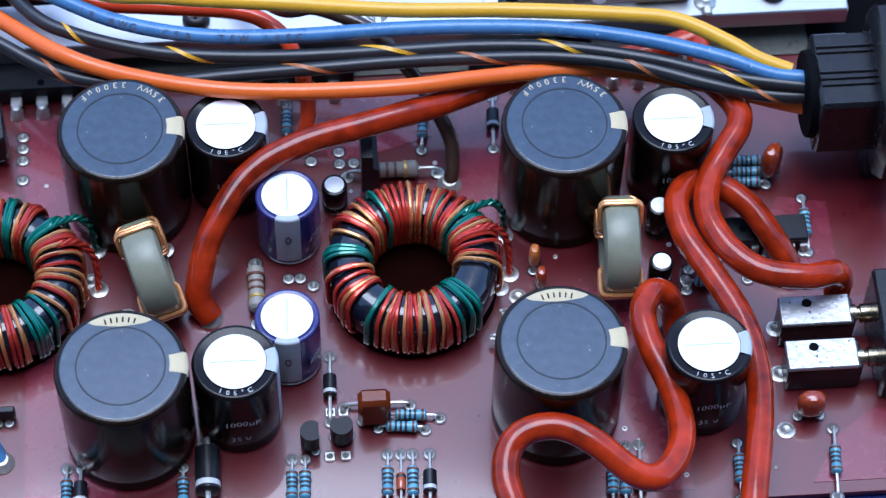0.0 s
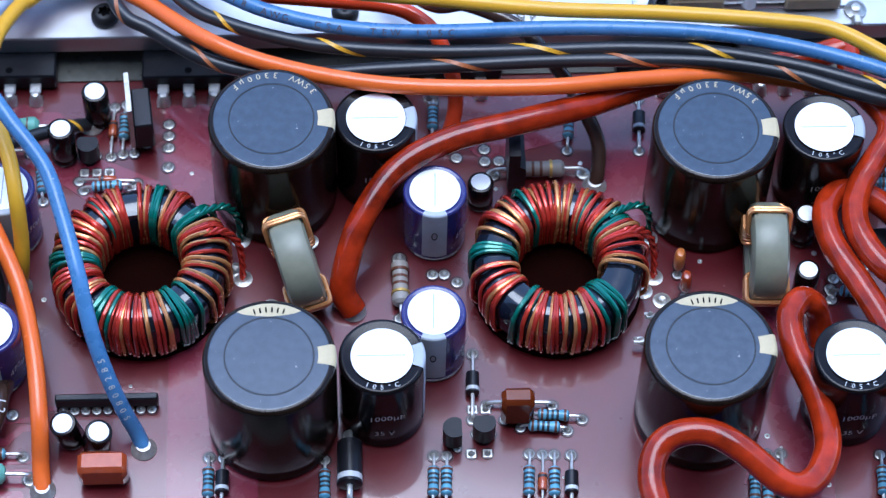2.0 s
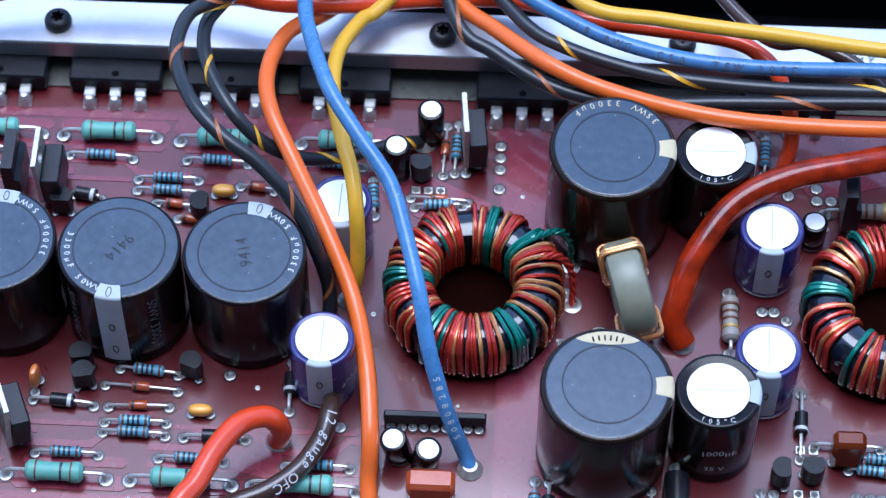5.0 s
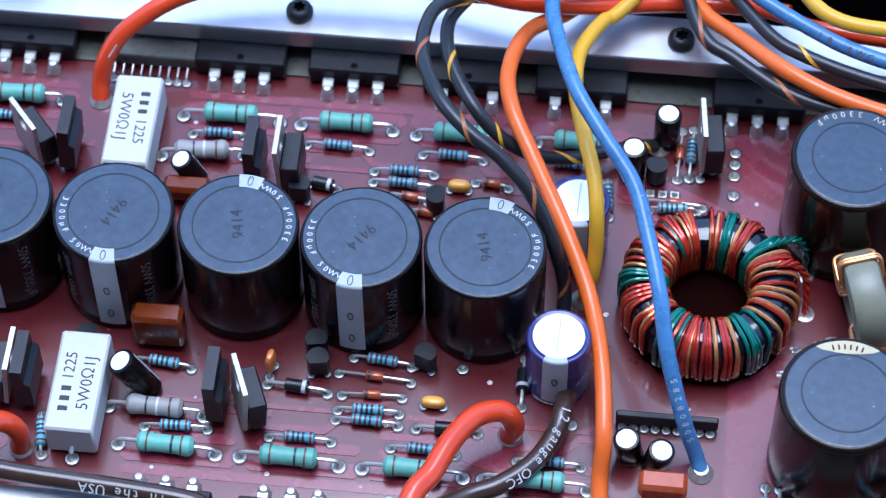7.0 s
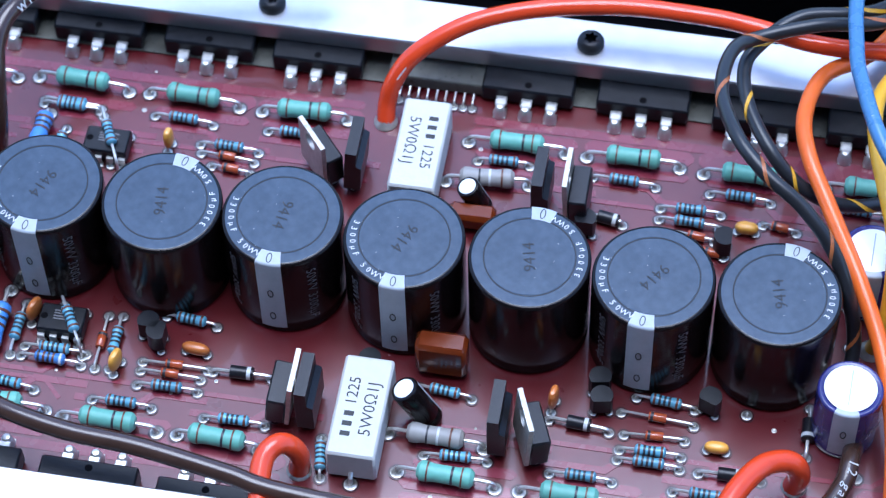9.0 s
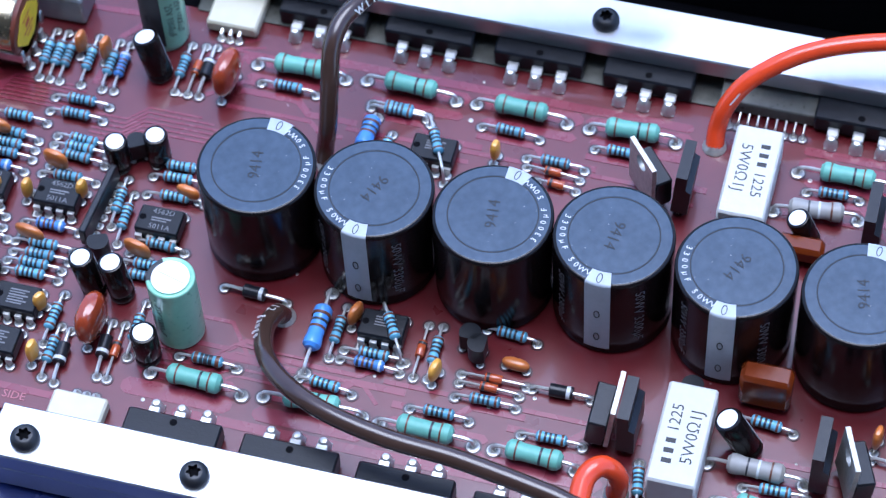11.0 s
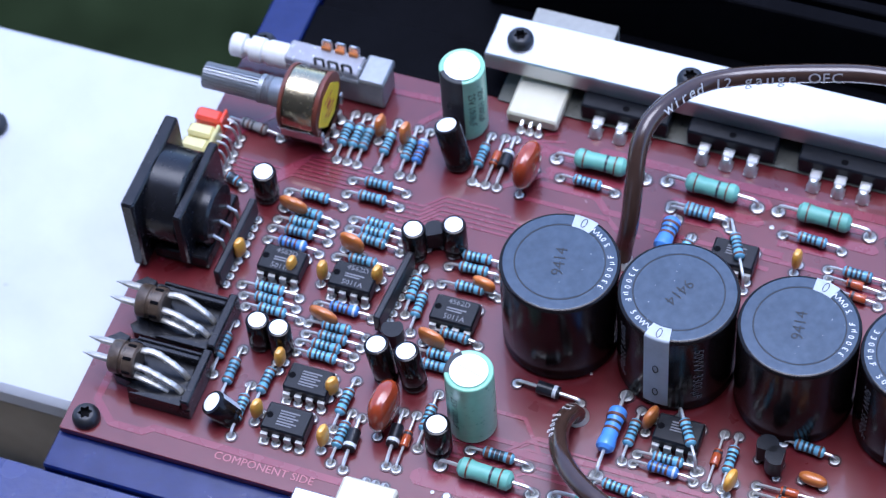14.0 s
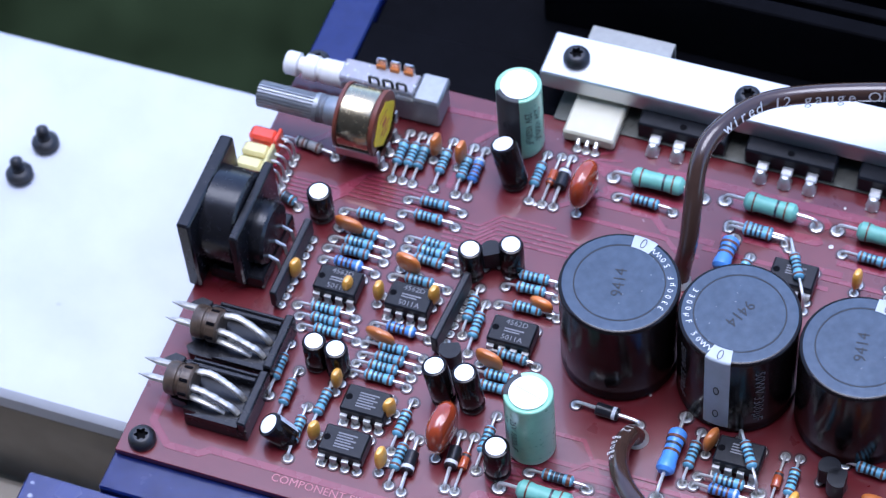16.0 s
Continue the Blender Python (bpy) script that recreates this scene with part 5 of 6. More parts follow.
    part("solder_drip", Mesh().lathe([(0.0, 2.9), (0.9, 3.0), (0.8, 3.4), (0.4, 3.8), (0, 3.9)], 12, (-3.0, -1.0, 0)), SOLDER, block)

pot = thing("potentiometer", "round metal potentiometer with a knurled shaft and yellow label", "potentiometer", -195, 63.2, 0, 0)
part("can", Mesh().lathe([(7.1, -3.1), (7.1, 3.6), (6.8, 4.0), (0, 4.0)], 36, (0, 0, 10.3), "x"), BRASS, pot, "brassy metal can")
part("wafer", Mesh().lathe([(7.3, 4.1), (7.4, 4.3), (7.4, 5.1), (7.2, 5.2), (0, 5.2)], 30, (0, 0, 10.3), "x").box(4.1, 5.2, -5.4, 5.4, 1.0, 8, 0.3), PHENOLIC, pot)
part("front_wafer", Mesh().lathe([(0, -4.1), (7.3, -4.1), (7.4, -3.9), (7.4, -3.3), (7.1, -3.2)], 30, (0, 0, 10.3), "x").box(-4.1, -3.2, -5.4, 5.4, 1.0, 8, 0.3), PHENOLIC, pot, "brown phenolic front plate")
part("bracket", Mesh().lathe([(7.5, -4.4), (7.55, 4.4)], 16, (0, 0, 10.3), "x", start=200, turn=60), STEEL, pot, "bent steel clamp")
part("lower_housing", Mesh().box(-3.0, 4.0, -5.0, 5.0, 0.6, 6.0, 0.6), plain("dark_brown_resin", (0.03, 0.012, 0.008), 0.4), pot, "dark brown housing under the can")
for s in (-1, 1):
    part("clamp_ear", Mesh().box(-4.3, 5.5, s * 5.8 - 0.3, s * 5.8 + 0.3, 3.6, 6.2, 0.2), STEEL, pot, "bent steel ear")
    part("clamp_lug", Mesh().box(5.3, 5.9, s * 5.8 - 0.7, s * 5.8 + 0.7, 4.0, 7.4, 0.2), STEEL, pot, "folded steel lug")
part("label", Mesh().prism([(-5.0, -2.2), (-0.6, -6.2), (0.6, -6.2), (5.0, -2.2), (5.0, 2.2), (0.6, 6.2), (-0.6, 6.2), (-5.0, 2.2)], 5.25, 5.36), LABEL_YELLOW, pot, "yellow label with faint orange marks",
     at=pose(0, 0, 10.3 * MM, 0, 90, 0))
for wide, low, high in ((1.6, 7.6, 8.0), (2.6, 9.0, 9.5), (1.2, 10.2, 11.6), (2.2, 12.6, 13.0)):
    part("label_mark", Mesh().box(5.36, 5.42, -wide, wide, low, high, 0.02), BAND_RED, pot)
part("bushing", Mesh().lathe([(3.3, -10.5), (3.3, -9.5), (3.0, -9.3), (3.3, -9.0), (3.0, -8.6), (3.3, -8.3), (3.0, -7.9), (3.3, -7.5), (3.3, -2.6)], 24, (0, 0, 10.3), "x"), ZINC, pot)
outline = [(rr * math.cos(radians(aa)), rr * math.sin(radians(aa))) for k in range(24) for rr, aa in ((2.95, 15 * k), (2.95, 15 * k + 7), (2.55, 15 * k + 8.5), (2.55, 15 * k + 13.5))]
part("knurled_shaft", Mesh().prism(outline, 0, 13.6), ZINC, pot, "grey knurled shaft", at=pose(-10 * MM, 0, 10.3 * MM, 0, -90, 0))
for k in (-1, 0, 1):
    part("terminal", Mesh().box(5.3, 5.9, k * 4 - 0.8, k * 4 + 0.8, -0.2, 3, 0.1), TINNED, pot)
    joint(pot, 5.6, k * 4, 1.2)

switch = thing("slide_switch", "white push switch in a grey housing with metal contacts", "switch", -196, 76.3, 0, 0)
part("housing", Mesh().box(-6, 15, -3.6, 3.6, 0.4, 7.5, 0.4), ZINC, switch)
part("plunger", Mesh().lathe([(2.4, -22), (2.7, -21.5), (2.7, -19), (1.9, -18.7), (1.9, -17.6), (2.9, -17.3), (2.9, -14.5), (2.5, -14.2), (2.5, -13.4), (2.9, -13.1), (2.9, -8)], 22, (0, 0, 6.0), "x"), NYLON, switch, "white nylon plunger")
part("slider", Mesh().box(-8.5, 9, -2.8, 2.8, 6.8, 9.2, 0.4), plain("milky_plastic", (0.62, 0.6, 0.62), 0.25, coat=0.3, glass=0.55), switch, "milky clear slider")
for k in range(3):
    for s in (-1, 1):
        part("contact", Mesh().tube([(k * 3.2 - 1, s * 2.4, 9.0), (k * 3.2 - 1, s * 2.6, 11.2), (k * 3.2 - 0.8, s * 2.65, 11.5), (k * 3.2 + 0.8, s * 2.65, 11.5), (k * 3.2 + 1, s * 2.6, 11.2), (k * 3.2 + 1, s * 2.4, 9.0)], 0.33, 6), STEEL if s > 0 else INK, switch)
    part("contact_base", Mesh().box(k * 3.2 - 1.2, k * 3.2 + 1.0, 1.6, 3.2, 9.0, 10.2, 0.2), ORANGE_DIP, switch)
part("end_stop", Mesh().box(9.2, 15.4, -4, 4, 6.8, 9.0, 0.5), ZINC, switch)

for ly, mat, label in ((55.0, LED_RED, "red indicator lamp lying on bent leads"), (50.6, LED_YELLOW, "pale yellow indicator lamp lying on bent leads"), (46.7, LED_YELLOW, "pale yellow indicator lamp lying on bent leads")):
    led = thing("indicator_lamp", label, "indicator lamp", -214.8, ly, 0, 0, "indicator lamps")
    part("lens", Mesh().box(-3.2, 2.8, -1.75, 1.75, 4.1, 8.0, 0.7), mat, led)
    part("flange", Mesh().box(2.8, 3.7, -2.0, 2.0, 3.7, 8.4, 0.3), mat, led)
    for s in (-1, 1):
        part("lead", Mesh().tube(curve([(3.2, s * 0.9, 6), (5.2, s * 0.9, 5.6), (6.0, s * 0.9, 4), (6.2, s * 0.9, 0)], 4), 0.3, 6), TINNED, led)
        joint(led, 6.2, s * 0.9, 0.9)
for sx, sy in ((-212.3, -21.0), (-213.4, 82.0)):
    screw(sx, sy, 0.0, 2.9, "board screws", "black socket-head screw holding the board down")
words = Mesh()
writing(words, "COMPONENT SIDE", 2.55, place(-172.9, -21.2, 0.16))
part("board_print", words, plain("raised_lettering", (0.45, 0.13, 0.15), 0.3, coat=0.6), board, "COMPONENT SIDE lettering under the mask")

# ---- power end ----
PITTED = plain("pitted_plated_metal", (0.5, 0.5, 0.51), 0.42, metal=0.85, vary=0.35, size=260, bump=0.5, bump_size=700, speck=(0.12, 0.12, 0.13), speck_at=0.66)
for ty in (12.5, 2.2):
    term = thing("power_terminal", "bright metal screw terminal block in a black frame", "terminal", 260, ty, 0, 0, "power terminals")
    part("block", Mesh().box(-7.2, 7.2, -3.4, 3.4, 7.9, 9.0, 0.25), PITTED, term, "pitted plated metal block")
    part("screw_pin", Mesh().lathe([(2.0, 7.0), (2.0, 8.5), (1.5, 8.7), (1.5, 9.3), (2.0, 9.5), (2.0, 11.5)], 18, (0, 0, 6.5), "x"), BRASS, term)
    part("frame", Mesh().box(-7.0, 8, -3.2, 3.2, 0.2, 7.9, 0.3), PLASTIC_BLACK, term)
    part("screw_hole", Mesh().lathe([(1.0, 9.0), (1.0, 9.02), (0, 9.02)], 14, (-1.5, 1.6, 0)), GROOVE, term)
housing = thing("terminal_housing", "black plastic terminal housing at the board's end", "housing", 278, 7, 0, 0)
part("front", Mesh().box(-6.5, 6, -11, 11, 0.2, 15, 0.6), PLASTIC_BLACK, housing)
part("cap", Mesh().lathe([(1.6, 15.0), (1.6, 15.4), (0, 15.4)], 16, (0, 7, 0)), EPOXY, housing)
plug = thing("speaker_plug", "black ribbed multi-way plug that gathers the harness", "plug", 270, 57, 0, 0)
part("body", Mesh().box(-6.2, 6.5, -9.5, 9.5, 13, 30, 0.8), PLASTIC_BLACK, plug)
for k, zy in enumerate((-4.2, -2.6, -1.0, 4.0, 5.4)):
    part("rib", Mesh().box(-5.4, 5.6, zy - 0.25, zy + 0.25, 29.8, 30.5, 0.15), EPOXY, plug)
part("flange", Mesh().box(5.6, 14, -16, 13, 10, 36, 2.0), PLASTIC_BLACK, plug)
part("stand", Mesh().box(6, 14, -8, 12, 0.2, 13, 0.5), PLASTIC_BLACK, plug)
part("wire_seal", Mesh().lathe([(9.0, -7.6), (9.3, -6.0)], 20, (0, 0, 21.5), "x"), GROOVE, plug)
# tan browned to carry the shade on the clip fronts; tops stay white
CLIP_SHADED = plain("shaded_tan_clip", (0.3, 0.24, 0.15), 0.4, vary=0.15)
holder = thing("fuse_holder", "glass fuse held by two tan and silver clips on the bar", "fuse holder", 225, 93, 10.2, 0)
part("base", Mesh().box(-26, 22, -1.5, 5, 0.02, 0.7, 0.2), STEEL, holder)
for fx in (-12.6, 12.6):
    clip = part("clip", Mesh().box(fx - 6, fx + 6, -2.6, 3.6, 0.7, 4.6, 0.5), CLIP_SHADED, holder, "tan clip block, its front's shade in the colour")
    part("clip_top", Mesh().box(fx - 6.2, fx + 6.2, -2.2, 3.8, 4.6, 5.4, 0.35), NYLON, clip, "white clip top")
part("fuse_tube", Mesh().lathe([(2.3, -6.5), (2.3, 6.5)], 20, (0, 0.5, 3.2), "x"), STEEL, holder, "silver fuse between the clips")
part("fuse_cap", Mesh().lathe([(1.2, 0.6), (1.7, 0.8), (1.7, 3.4), (1.0, 5.6), (0, 5.7)], 16, (-1.0, -0.6, 0)), TIN_TOP, holder)
for lx, ly, nm in ((247, 90.5, 0), (176, 92, 1)):
    lug = thing("ring_lug", "tinned lug and screw on the clamp bar", "lug", lx, ly, 10.2, 0, "lugs")
    part("ring", Mesh().lathe([(2.4, 0.05), (2.4, 0.7), (1.5, 1.1), (1.0, 1.6), (0, 1.7)], 20), SOLDER, lug)
    part("barrel", Mesh().box(-1.1, 1.1, -4.5, -1.8, 0.05, 1.6, 0.5), SOLDER, lug)

# ---- the amplifier's case ----
case = thing("amplifier_case", "dark navy and black metal amplifier case, lid removed", "case", 0, 0)
part("base_plate", Mesh().box(-217.5, 360, -33, 84.4, -8, -1.9, 0.4), NAVY, case, "navy blue base")
for fx in (-190, 330):
    for fy in (4, 78):
        part("foot", Mesh().lathe([(6.5, -26.0), (7.0, -25.0), (7.5, -8.2)], 20, (fx, fy, 0)), PLASTIC_BLACK, case, "black rubber foot")
part("rear_strip", Mesh().box(-206.8, 360, 84.6, 99, -8, -2.1, 0.5), INNER_BLACK, case)
part("rear_edge", Mesh().box(-217.5, -207, 84.6, 180, -8, -2.0, 0.5), NAVY, case)
part("rear_floor", Mesh().box(-206.8, 360, 99.2, 180, -8.2, -4.0, 0.5), INNER_BLACK, case)
part("rear_wall", Mesh().box(-170, 360, 112, 116, -4, 16, 0.4), INNER_BLACK, case)
for k in range(5):
    part("fin", Mesh().box(-172 - 2 * k, 360, 121 + 9 * k, 124 + 9 * k, -4, 12 + 3 * k, 0.4), INNER_BLACK, case)
part("rear_top", Mesh().box(-160, 360, 165, 220, 10, 26, 0.5), INNER_BLACK, case)
part("front_flange", Mesh().box(-233, 360, -80, -33.2, -12, -3.0, 0.5), plain("worn_navy_anodised", (0.016, 0.026, 0.12), 0.28, spec=0.6, vary=0.4, size=40, bump=0.12, speck=(0.35, 0.37, 0.45), speck_at=0.74), case, "scuffed navy flange")
GREY_TAB = plain("grey_tab", (0.3, 0.3, 0.27), 0.6, vary=0.15)
tape = thing("insulating_tab", "grey insulating tab sticking out behind the bar", "tab", -146, 101, 0, 0)
part("sheet", Mesh().box(-9.5, 9.5, -2, 3.0, 8.0, 8.5, 0.1), GREY_TAB, tape)
part("fold", Mesh().box(-9.5, 9.5, 2.5, 3.0, 0, 8.2, 0.1), GREY_TAB, tape)

# ---- what lies beyond ----
SKY_BLOCK = plain("sky_block_brown", (0.06, 0.05, 0.045), 0.8, vary=0.2, size=8)
rail = thing("deck_rail", "broad white painted wooden rail under the amplifier", "rail", 0, 0)
part("plank", Mesh().box(-900, 420, -6, 89, -33, -26, 1.5), RAIL_WHITE, rail)
WEATHERED = plain("weathered_grey_wood", (0.3, 0.26, 0.2), 0.8, vary=0.3, size=30, bump=0.3, bump_size=90)
for k in range(3):
    part("lower_board", Mesh().box(-900, 420, -50 - 46 * k, -8 - 46 * k, -96, -60, 2.0), WEATHERED, rail, "weathered grey-brown lower board")
part("inner_board", Mesh().box(-900, 420, -4, 80, -70, -34, 2.0), WEATHERED, rail)
for px in (-860, 330):
    part("post", Mesh().box(px, px + 80, -2, 78, -1400, -70.5, 3.0), RAIL_WHITE, rail, "white painted rail post")
part("cross_bearer", Mesh().box(-900, 420, -142, 78, -132, -96.5, 2.0), WEATHERED, rail)
for sx, sy, turn in ((-275.6, 59.7, 40), (-277.6, 49.6, 75)):
    loose = thing("loose_screw", "loose black screw standing on its head on the rail", "screw", sx, sy, -26, turn, "loose screws")
    part("head", Mesh().lathe([(2.6, 0), (3.2, 0.5), (3.2, 1.8), (2.4, 2.6), (1.3, 2.9)], 20), SCREW_BLACK, loose)
    part("shank", Mesh().lathe([(1.5, 2.8), (1.5, 4.0), (1.2, 4.2), (1.5, 4.5), (1.2, 4.9), (1.5, 5.3), (1.2, 5.7), (1.5, 6.1), (0.9, 6.8), (0, 7.0)], 14), SCREW_BLACK, loose)
# unseen wall, added tall and dark to keep sky light off the fronts
sky_block = solid("house_wall", Mesh().box(-4000, 4000, -1700, -1600, -1400, 5600, 5), SKY_BLOCK, "unseen dark wall added to block sky light from the front", "wall", kind="structure")
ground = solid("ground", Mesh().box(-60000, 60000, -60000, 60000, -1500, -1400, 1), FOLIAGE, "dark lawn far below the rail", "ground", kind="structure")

# ---- small parts lying on the board ----
axial("blue", -186.3, 56.7, -186.7, 69.6)
axial("blue", -183.9, 56.8, -184.0, 69.7)
axial("blue", -181.6, 56.7, -181.7, 69.8)
axial("blue", -176.7, 56.8, -176.8, 70.1)
axial("blue", -171.7, 56.7, -171.9, 69.9)
axial("deep blue", -169.1, 56.8, -169.3, 69.8)
axial("blue", -181.0, 52.3, -168.6, 52.3)
axial("blue", -181.0, 48.5, -168.8, 48.4)
axial("blue", -193.2, 45.4, -180.5, 45.1)
axial("blue", -192.8, 41.1, -180.7, 40.2)
axial("blue", -192.8, 37.8, -180.6, 37.7)
axial("blue", -193.1, 35.3, -180.4, 35.2)
axial("deep blue", -193.0, 32.2, -181.0, 31.8)
axial("blue", -177.2, 42.5, -164.4, 41.8)
axial("blue", -177.1, 40.1, -165.0, 40.0)
axial("blue", -177.4, 38.1, -164.6, 37.3)
axial("blue", -177.2, 32.3, -165.0, 32.4)
axial("deep blue", -176.6, 19.6, -164.4, 19.5)
axial("blue", -193.9, 19.6, -181.0, 19.9)
axial("blue", -192.6, 17.1, -180.6, 17.1)
axial("blue", -191.2, 14.6, -178.7, 14.6)
axial("blue", -176.9, 14.6, -164.0, 14.7)
axial("blue", -176.5, 11.9, -164.1, 12.0)
axial("blue", -176.9, 9.6, -164.8, 9.5)
axial("blue", -176.8, 7.1, -164.8, 7.0)
axial("blue", -158.5, 35.1, -158.2, 22.7)
axial("blue", -156.0, 31.5, -155.6, 18.8)
axial("blue", -153.6, 40.0, -142.7, 40.5)
axial("blue", -153.5, 37.1, -142.3, 37.3)
axial("blue", -153.5, 32.3, -140.7, 32.6)
axial("blue", -151.4, 20.4, -141.0, 19.8)
axial("blue", -152.9, 14.7, -141.5, 14.6)
axial("blue", -153.1, 11.8, -141.8, 11.8)
axial("blue", -179.5, 3.6, -180.0, -7.7)
axial("blue", -191.7, 10.0, -191.3, -3.2)
axial("blue", -187.6, 4.3, -187.4, -8.3)
axial("blue", -182.6, -3.5, -182.1, -16.0)
axial("blue", -162.2, 4.2, -162.6, -8.2)
axial("blue", -160.3, -3.4, -160.3, -15.9)
axial("diode", -158.1, -4.0, -157.4, -16.6)
axial("diode", -150.2, -0.1, -149.3, -13.1)
axial("glass", -147.5, 0.0, -147.2, -13.1)
axial("blue", -144.8, 6.1, -144.7, -7.2)
axial("blue", -134.4, -4.5, -122.2, -4.7)
axial("blue", -113.0, 65.4, -100.5, 65.1)
axial("large blue", -111.1, 63.0, -111.6, 51.4)
axial("blue", -106.6, 59.5, -107.2, 49.7)
axial("blue", -156.0, 59.7, -156.0, 72.8)
axial("glass", -153.0, 59.7, -152.9, 73.1)
axial("diode", -150.5, 59.8, -150.6, 73.3)
axial("small grey", -212.9, 59.9, -200.2, 58.4)
axial("blue", -208.1, 45.1, -203.1, 43.4)
axial("green", -140.4, 71.0, -120.5, 71.3)
axial("blue", -138.2, 66.3, -125.6, 65.8)
axial("blue", -99.4, 64.0, -92.6, 49.6, 3.6)
axial("blue", -134.2, -4.5, -121.8, -4.7)
axial("green", -138.9, -9.7, -119.2, -10.5)
axial("diode", -130.3, 13.6, -116.5, 12.8)
axial("blue", -109.0, -3.9, -97.4, -5.1)
axial("large blue", -108.0, 17.5, -108.2, -2.5)
axial("blue", -104.0, 14.9, -104.3, 2.3)
axial("blue", -101.9, 4.8, -88.9, 4.7)
axial("deep blue", -102.1, 2.5, -89.3, 2.0)
axial("blue", -96.2, 15.6, -89.6, 4.2, 3.6)
axial("glass", -86.4, 14.6, -86.4, 1.8)
axial("blue", -83.5, 14.9, -83.4, 2.1)
axial("green", -114.8, -9.7, -94.0, -9.6)
axial("green", -90.3, -10.2, -70.6, -10.8)
axial("blue", -85.2, -5.4, -72.8, -5.6)
axial("blue", -77.0, -0.6, -64.4, -0.5)
axial("glass", -77.0, 2.8, -64.4, 2.5)
axial("glass", -77.0, 4.9, -63.5, 4.9)
axial("diode", -62.3, 4.8, -50.1, 5.0)
axial("blue", -74.5, 16.3, -63.8, 15.4)
axial("blue", -61.9, -6.1, -49.3, -6.0)
axial("green", -66.4, -10.7, -49.4, -11.5)
axial("blue", -37.5, -6.9, -36.1, -15.8)
axial("green", -115.8, 72.2, -95.5, 71.2)
axial("blue", -113.1, 66.4, -100.4, 65.8)
axial("green", -90.9, 71.5, -70.8, 70.8)
axial("blue", -88.4, 65.9, -75.5, 65.3)
axial("green", -65.7, 70.6, -47.0, 71.2)
axial("blue", -63.4, 65.7, -51.7, 65.5)
axial("blue", -77.0, 60.0, -64.3, 59.7)
axial("glass", -76.4, 57.8, -64.7, 57.0)
axial("glass", -73.6, 54.8, -64.8, 54.0)
axial("green", -20.2, 69.7, 0.7, 69.8)
axial("blue", -17.5, 65.1, -6.4, 65.4)
axial("grey", -23.5, 58.8, -5.7, 60.4)
axial("green", 5.3, 69.7, 25.3, 69.8)
axial("blue", 7.3, 64.6, 20.8, 64.1)
axial("green", 30.5, 69.2, 49.6, 69.0)
axial("blue", 32.4, 64.3, 45.3, 63.8)
axial("blue", 22.5, 59.0, 35.3, 59.2)
axial("blue", 22.6, 56.2, 35.3, 55.7)
axial("glass", 27.0, 53.2, 34.7, 52.3)
axial("glass", 32.0, 49.4, 36.9, 48.8)
axial("green", 56.3, 69.6, 75.5, 69.4)
axial("blue", 57.0, 64.3, 69.8, 64.1)
axial("diode", 9.0, 54.5, 15.2, 53.5)
axial("glass", 44.3, 58.1, 51.4, 57.2)
axial("grey", -24.5, -3.6, -5.0, -4.1)
axial("blue", -16.6, -7.4, -3.8, -7.0)
axial("green", -21.2, -11.9, -1.4, -12.6)
axial("blue", -20.3, 7.9, -9.2, 6.8)
axial("green", 3.5, -12.5, 23.5, -12.9)
axial("blue", 8.7, -7.5, 21.3, -7.6)
axial("diode", 6.8, 4.6, 19.2, 3.6)
axial("blue", 21.8, 0.0, 34.1, 0.2)
axial("blue", 21.6, -2.3, 34.2, -2.6)
axial("glass", 22.2, 3.6, 34.4, 4.0)
axial("glass", 21.0, 8.6, 35.8, 7.7)
axial("blue", 23.6, 12.5, 35.6, 11.4)
axial("blue", 33.4, -7.7, 46.3, -8.1)
axial("green", 28.2, -12.9, 48.4, -13.2)
axial("diode", 37.9, -2.8, 50.4, -2.8)
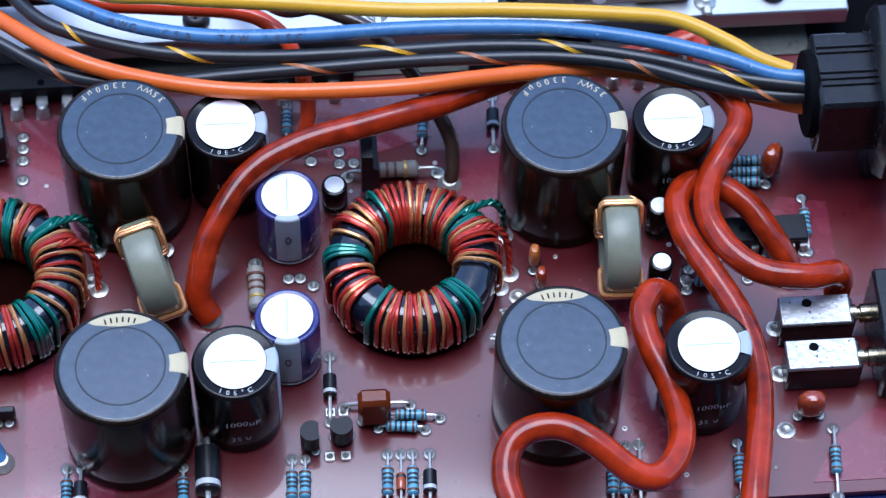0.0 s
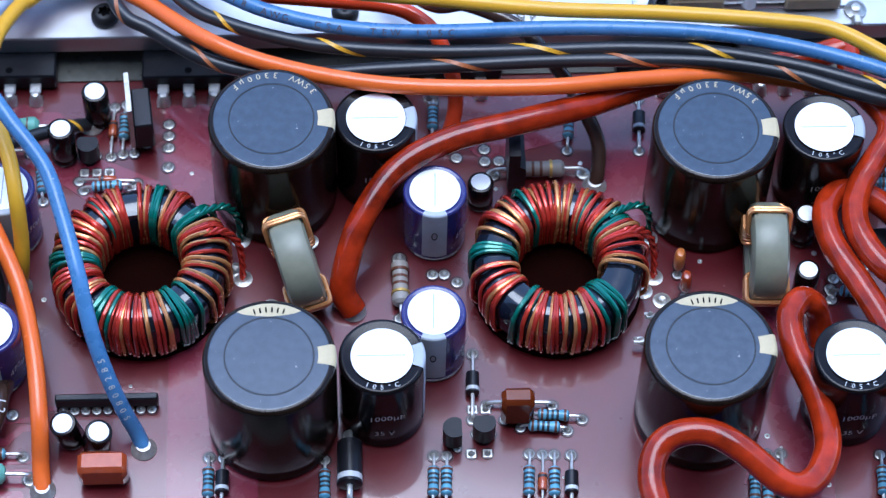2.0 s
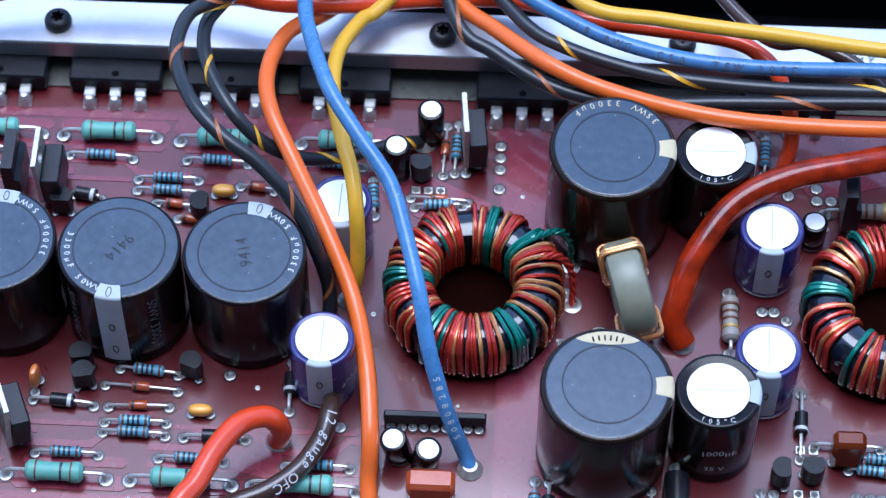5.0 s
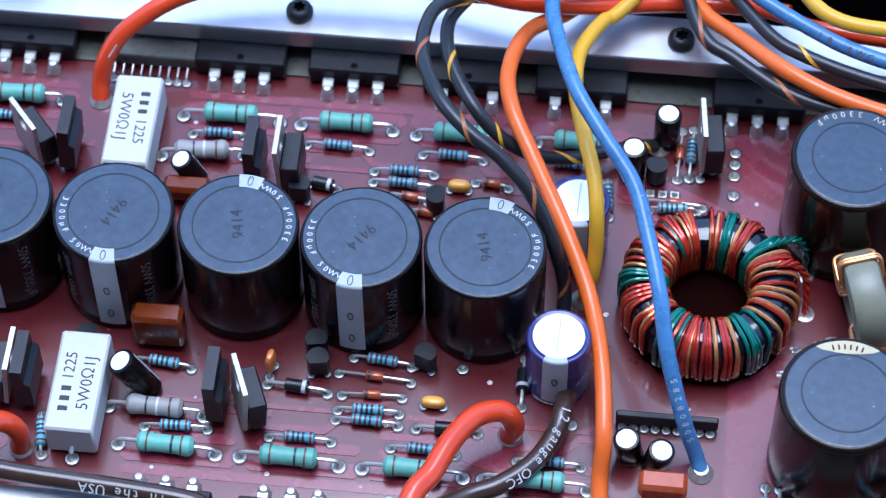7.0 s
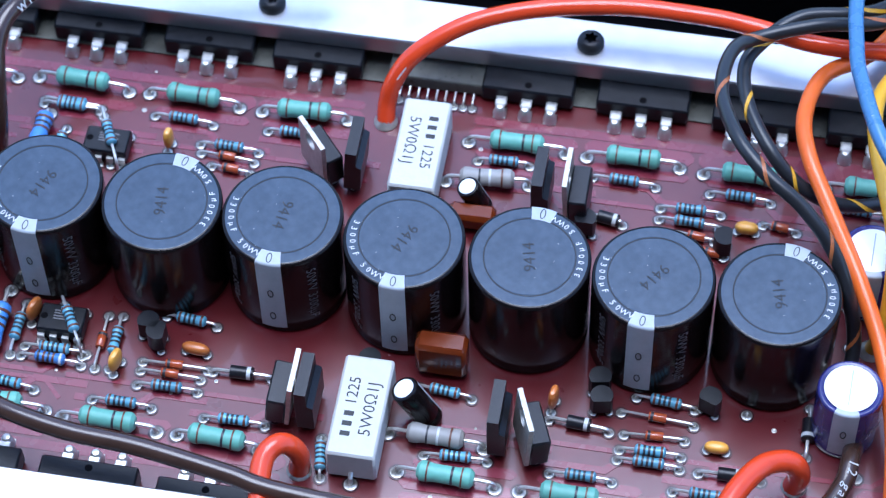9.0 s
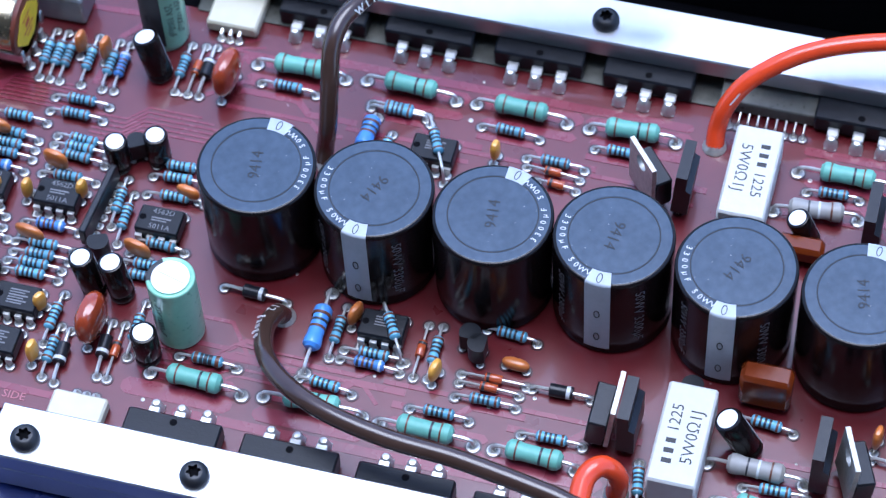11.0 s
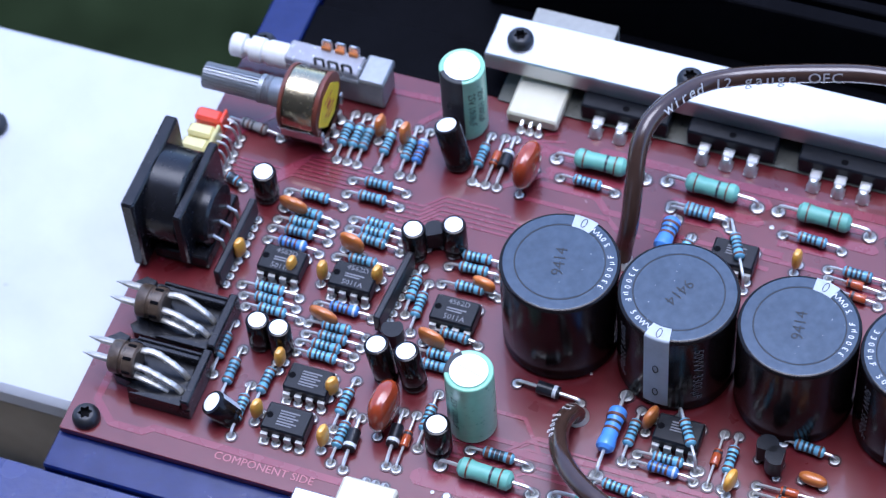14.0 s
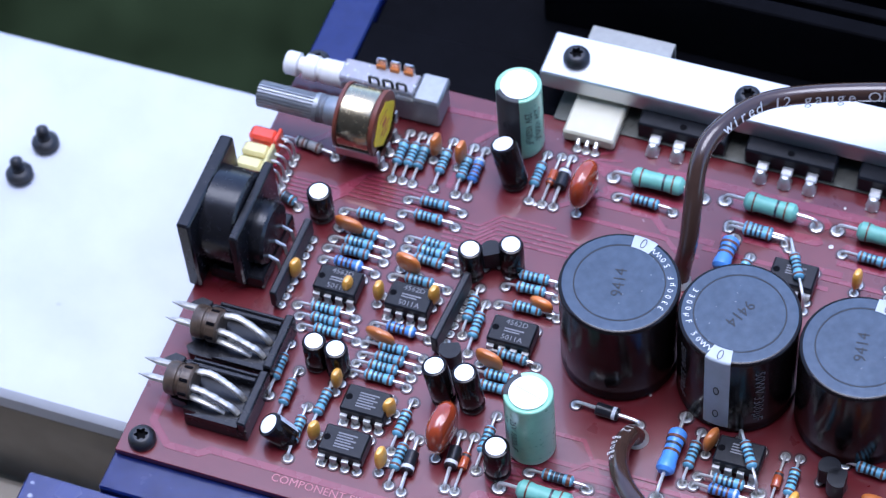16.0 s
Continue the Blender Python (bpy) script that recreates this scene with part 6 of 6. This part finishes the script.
axial("blue", 58.8, -8.3, 71.5, -8.5)
axial("green", 52.5, -13.0, 73.2, -13.6)
axial("diode", 58.4, 15.5, 58.6, 4.1)
axial("blue", 89.8, 76.3, 89.4, 63.5)
axial("glass", 87.4, 75.7, 86.9, 62.9)
axial("glass", 91.8, 75.1, 91.8, 63.6)
axial("glass", 80.4, 56.8, 92.5, 56.1)
axial("blue", 81.4, 54.5, 91.3, 55.0)
axial("blue", 72.2, 60.9, 73.0, 52.0)
axial("blue", 152.9, -10.3, 152.3, -22.9)
axial("blue", 155.5, -10.4, 154.9, -22.9)
axial("blue", 171.9, -10.4, 171.1, -23.5)
axial("glass", 174.5, -10.6, 173.8, -23.9)
axial("blue", 176.8, -10.7, 176.2, -23.8)
axial("diode", 180.2, -10.8, 179.5, -24.6)
axial("blue", 171.3, -1.9, 182.9, -2.8)
axial("blue", 170.4, -4.4, 179.8, -5.3)
axial("diode", 161.5, 12.8, 160.9, -2.3)
axial("beige", 147.2, 36.0, 147.3, 21.5)
axial("diode", 163.9, 0.8, 177.0, 0.5)
axial("blue", 108.4, -9.6, 108.2, -21.8)
axial("diode", 111.2, -9.8, 110.9, -22.0)
axial("blue", 131.3, -10.8, 131.1, -22.7)
axial("large diode", 136.3, -5.4, 136.1, -20.6)
axial("blue", 155.5, 75.7, 155.0, 66.1)
axial("blue", 184.9, 73.7, 183.6, 62.3)
axial("diode", 199.7, 75.2, 198.9, 61.8)
axial("beige", 167.5, 56.5, 186.7, 56.4)
axial("blue", 262.9, 45.1, 262.4, 31.7)
axial("blue", 248.1, 54.6, 256.6, 54.5)
axial("blue", 247.7, 51.8, 256.2, 51.6)
axial("blue", 247.4, 49.3, 255.8, 49.0)
axial("blue", 236.2, 25.7, 245.4, 23.8)
axial("blue", 241.8, -12.3, 241.0, -24.9)
axial("blue", 261.4, -10.3, 260.1, -25.5)
axial("blue", 216.6, -11.3, 215.3, -27.6)
axial("blue", 219.2, -11.7, 217.8, -27.8)
axial("diode", 222.0, -11.6, 220.8, -28.0)
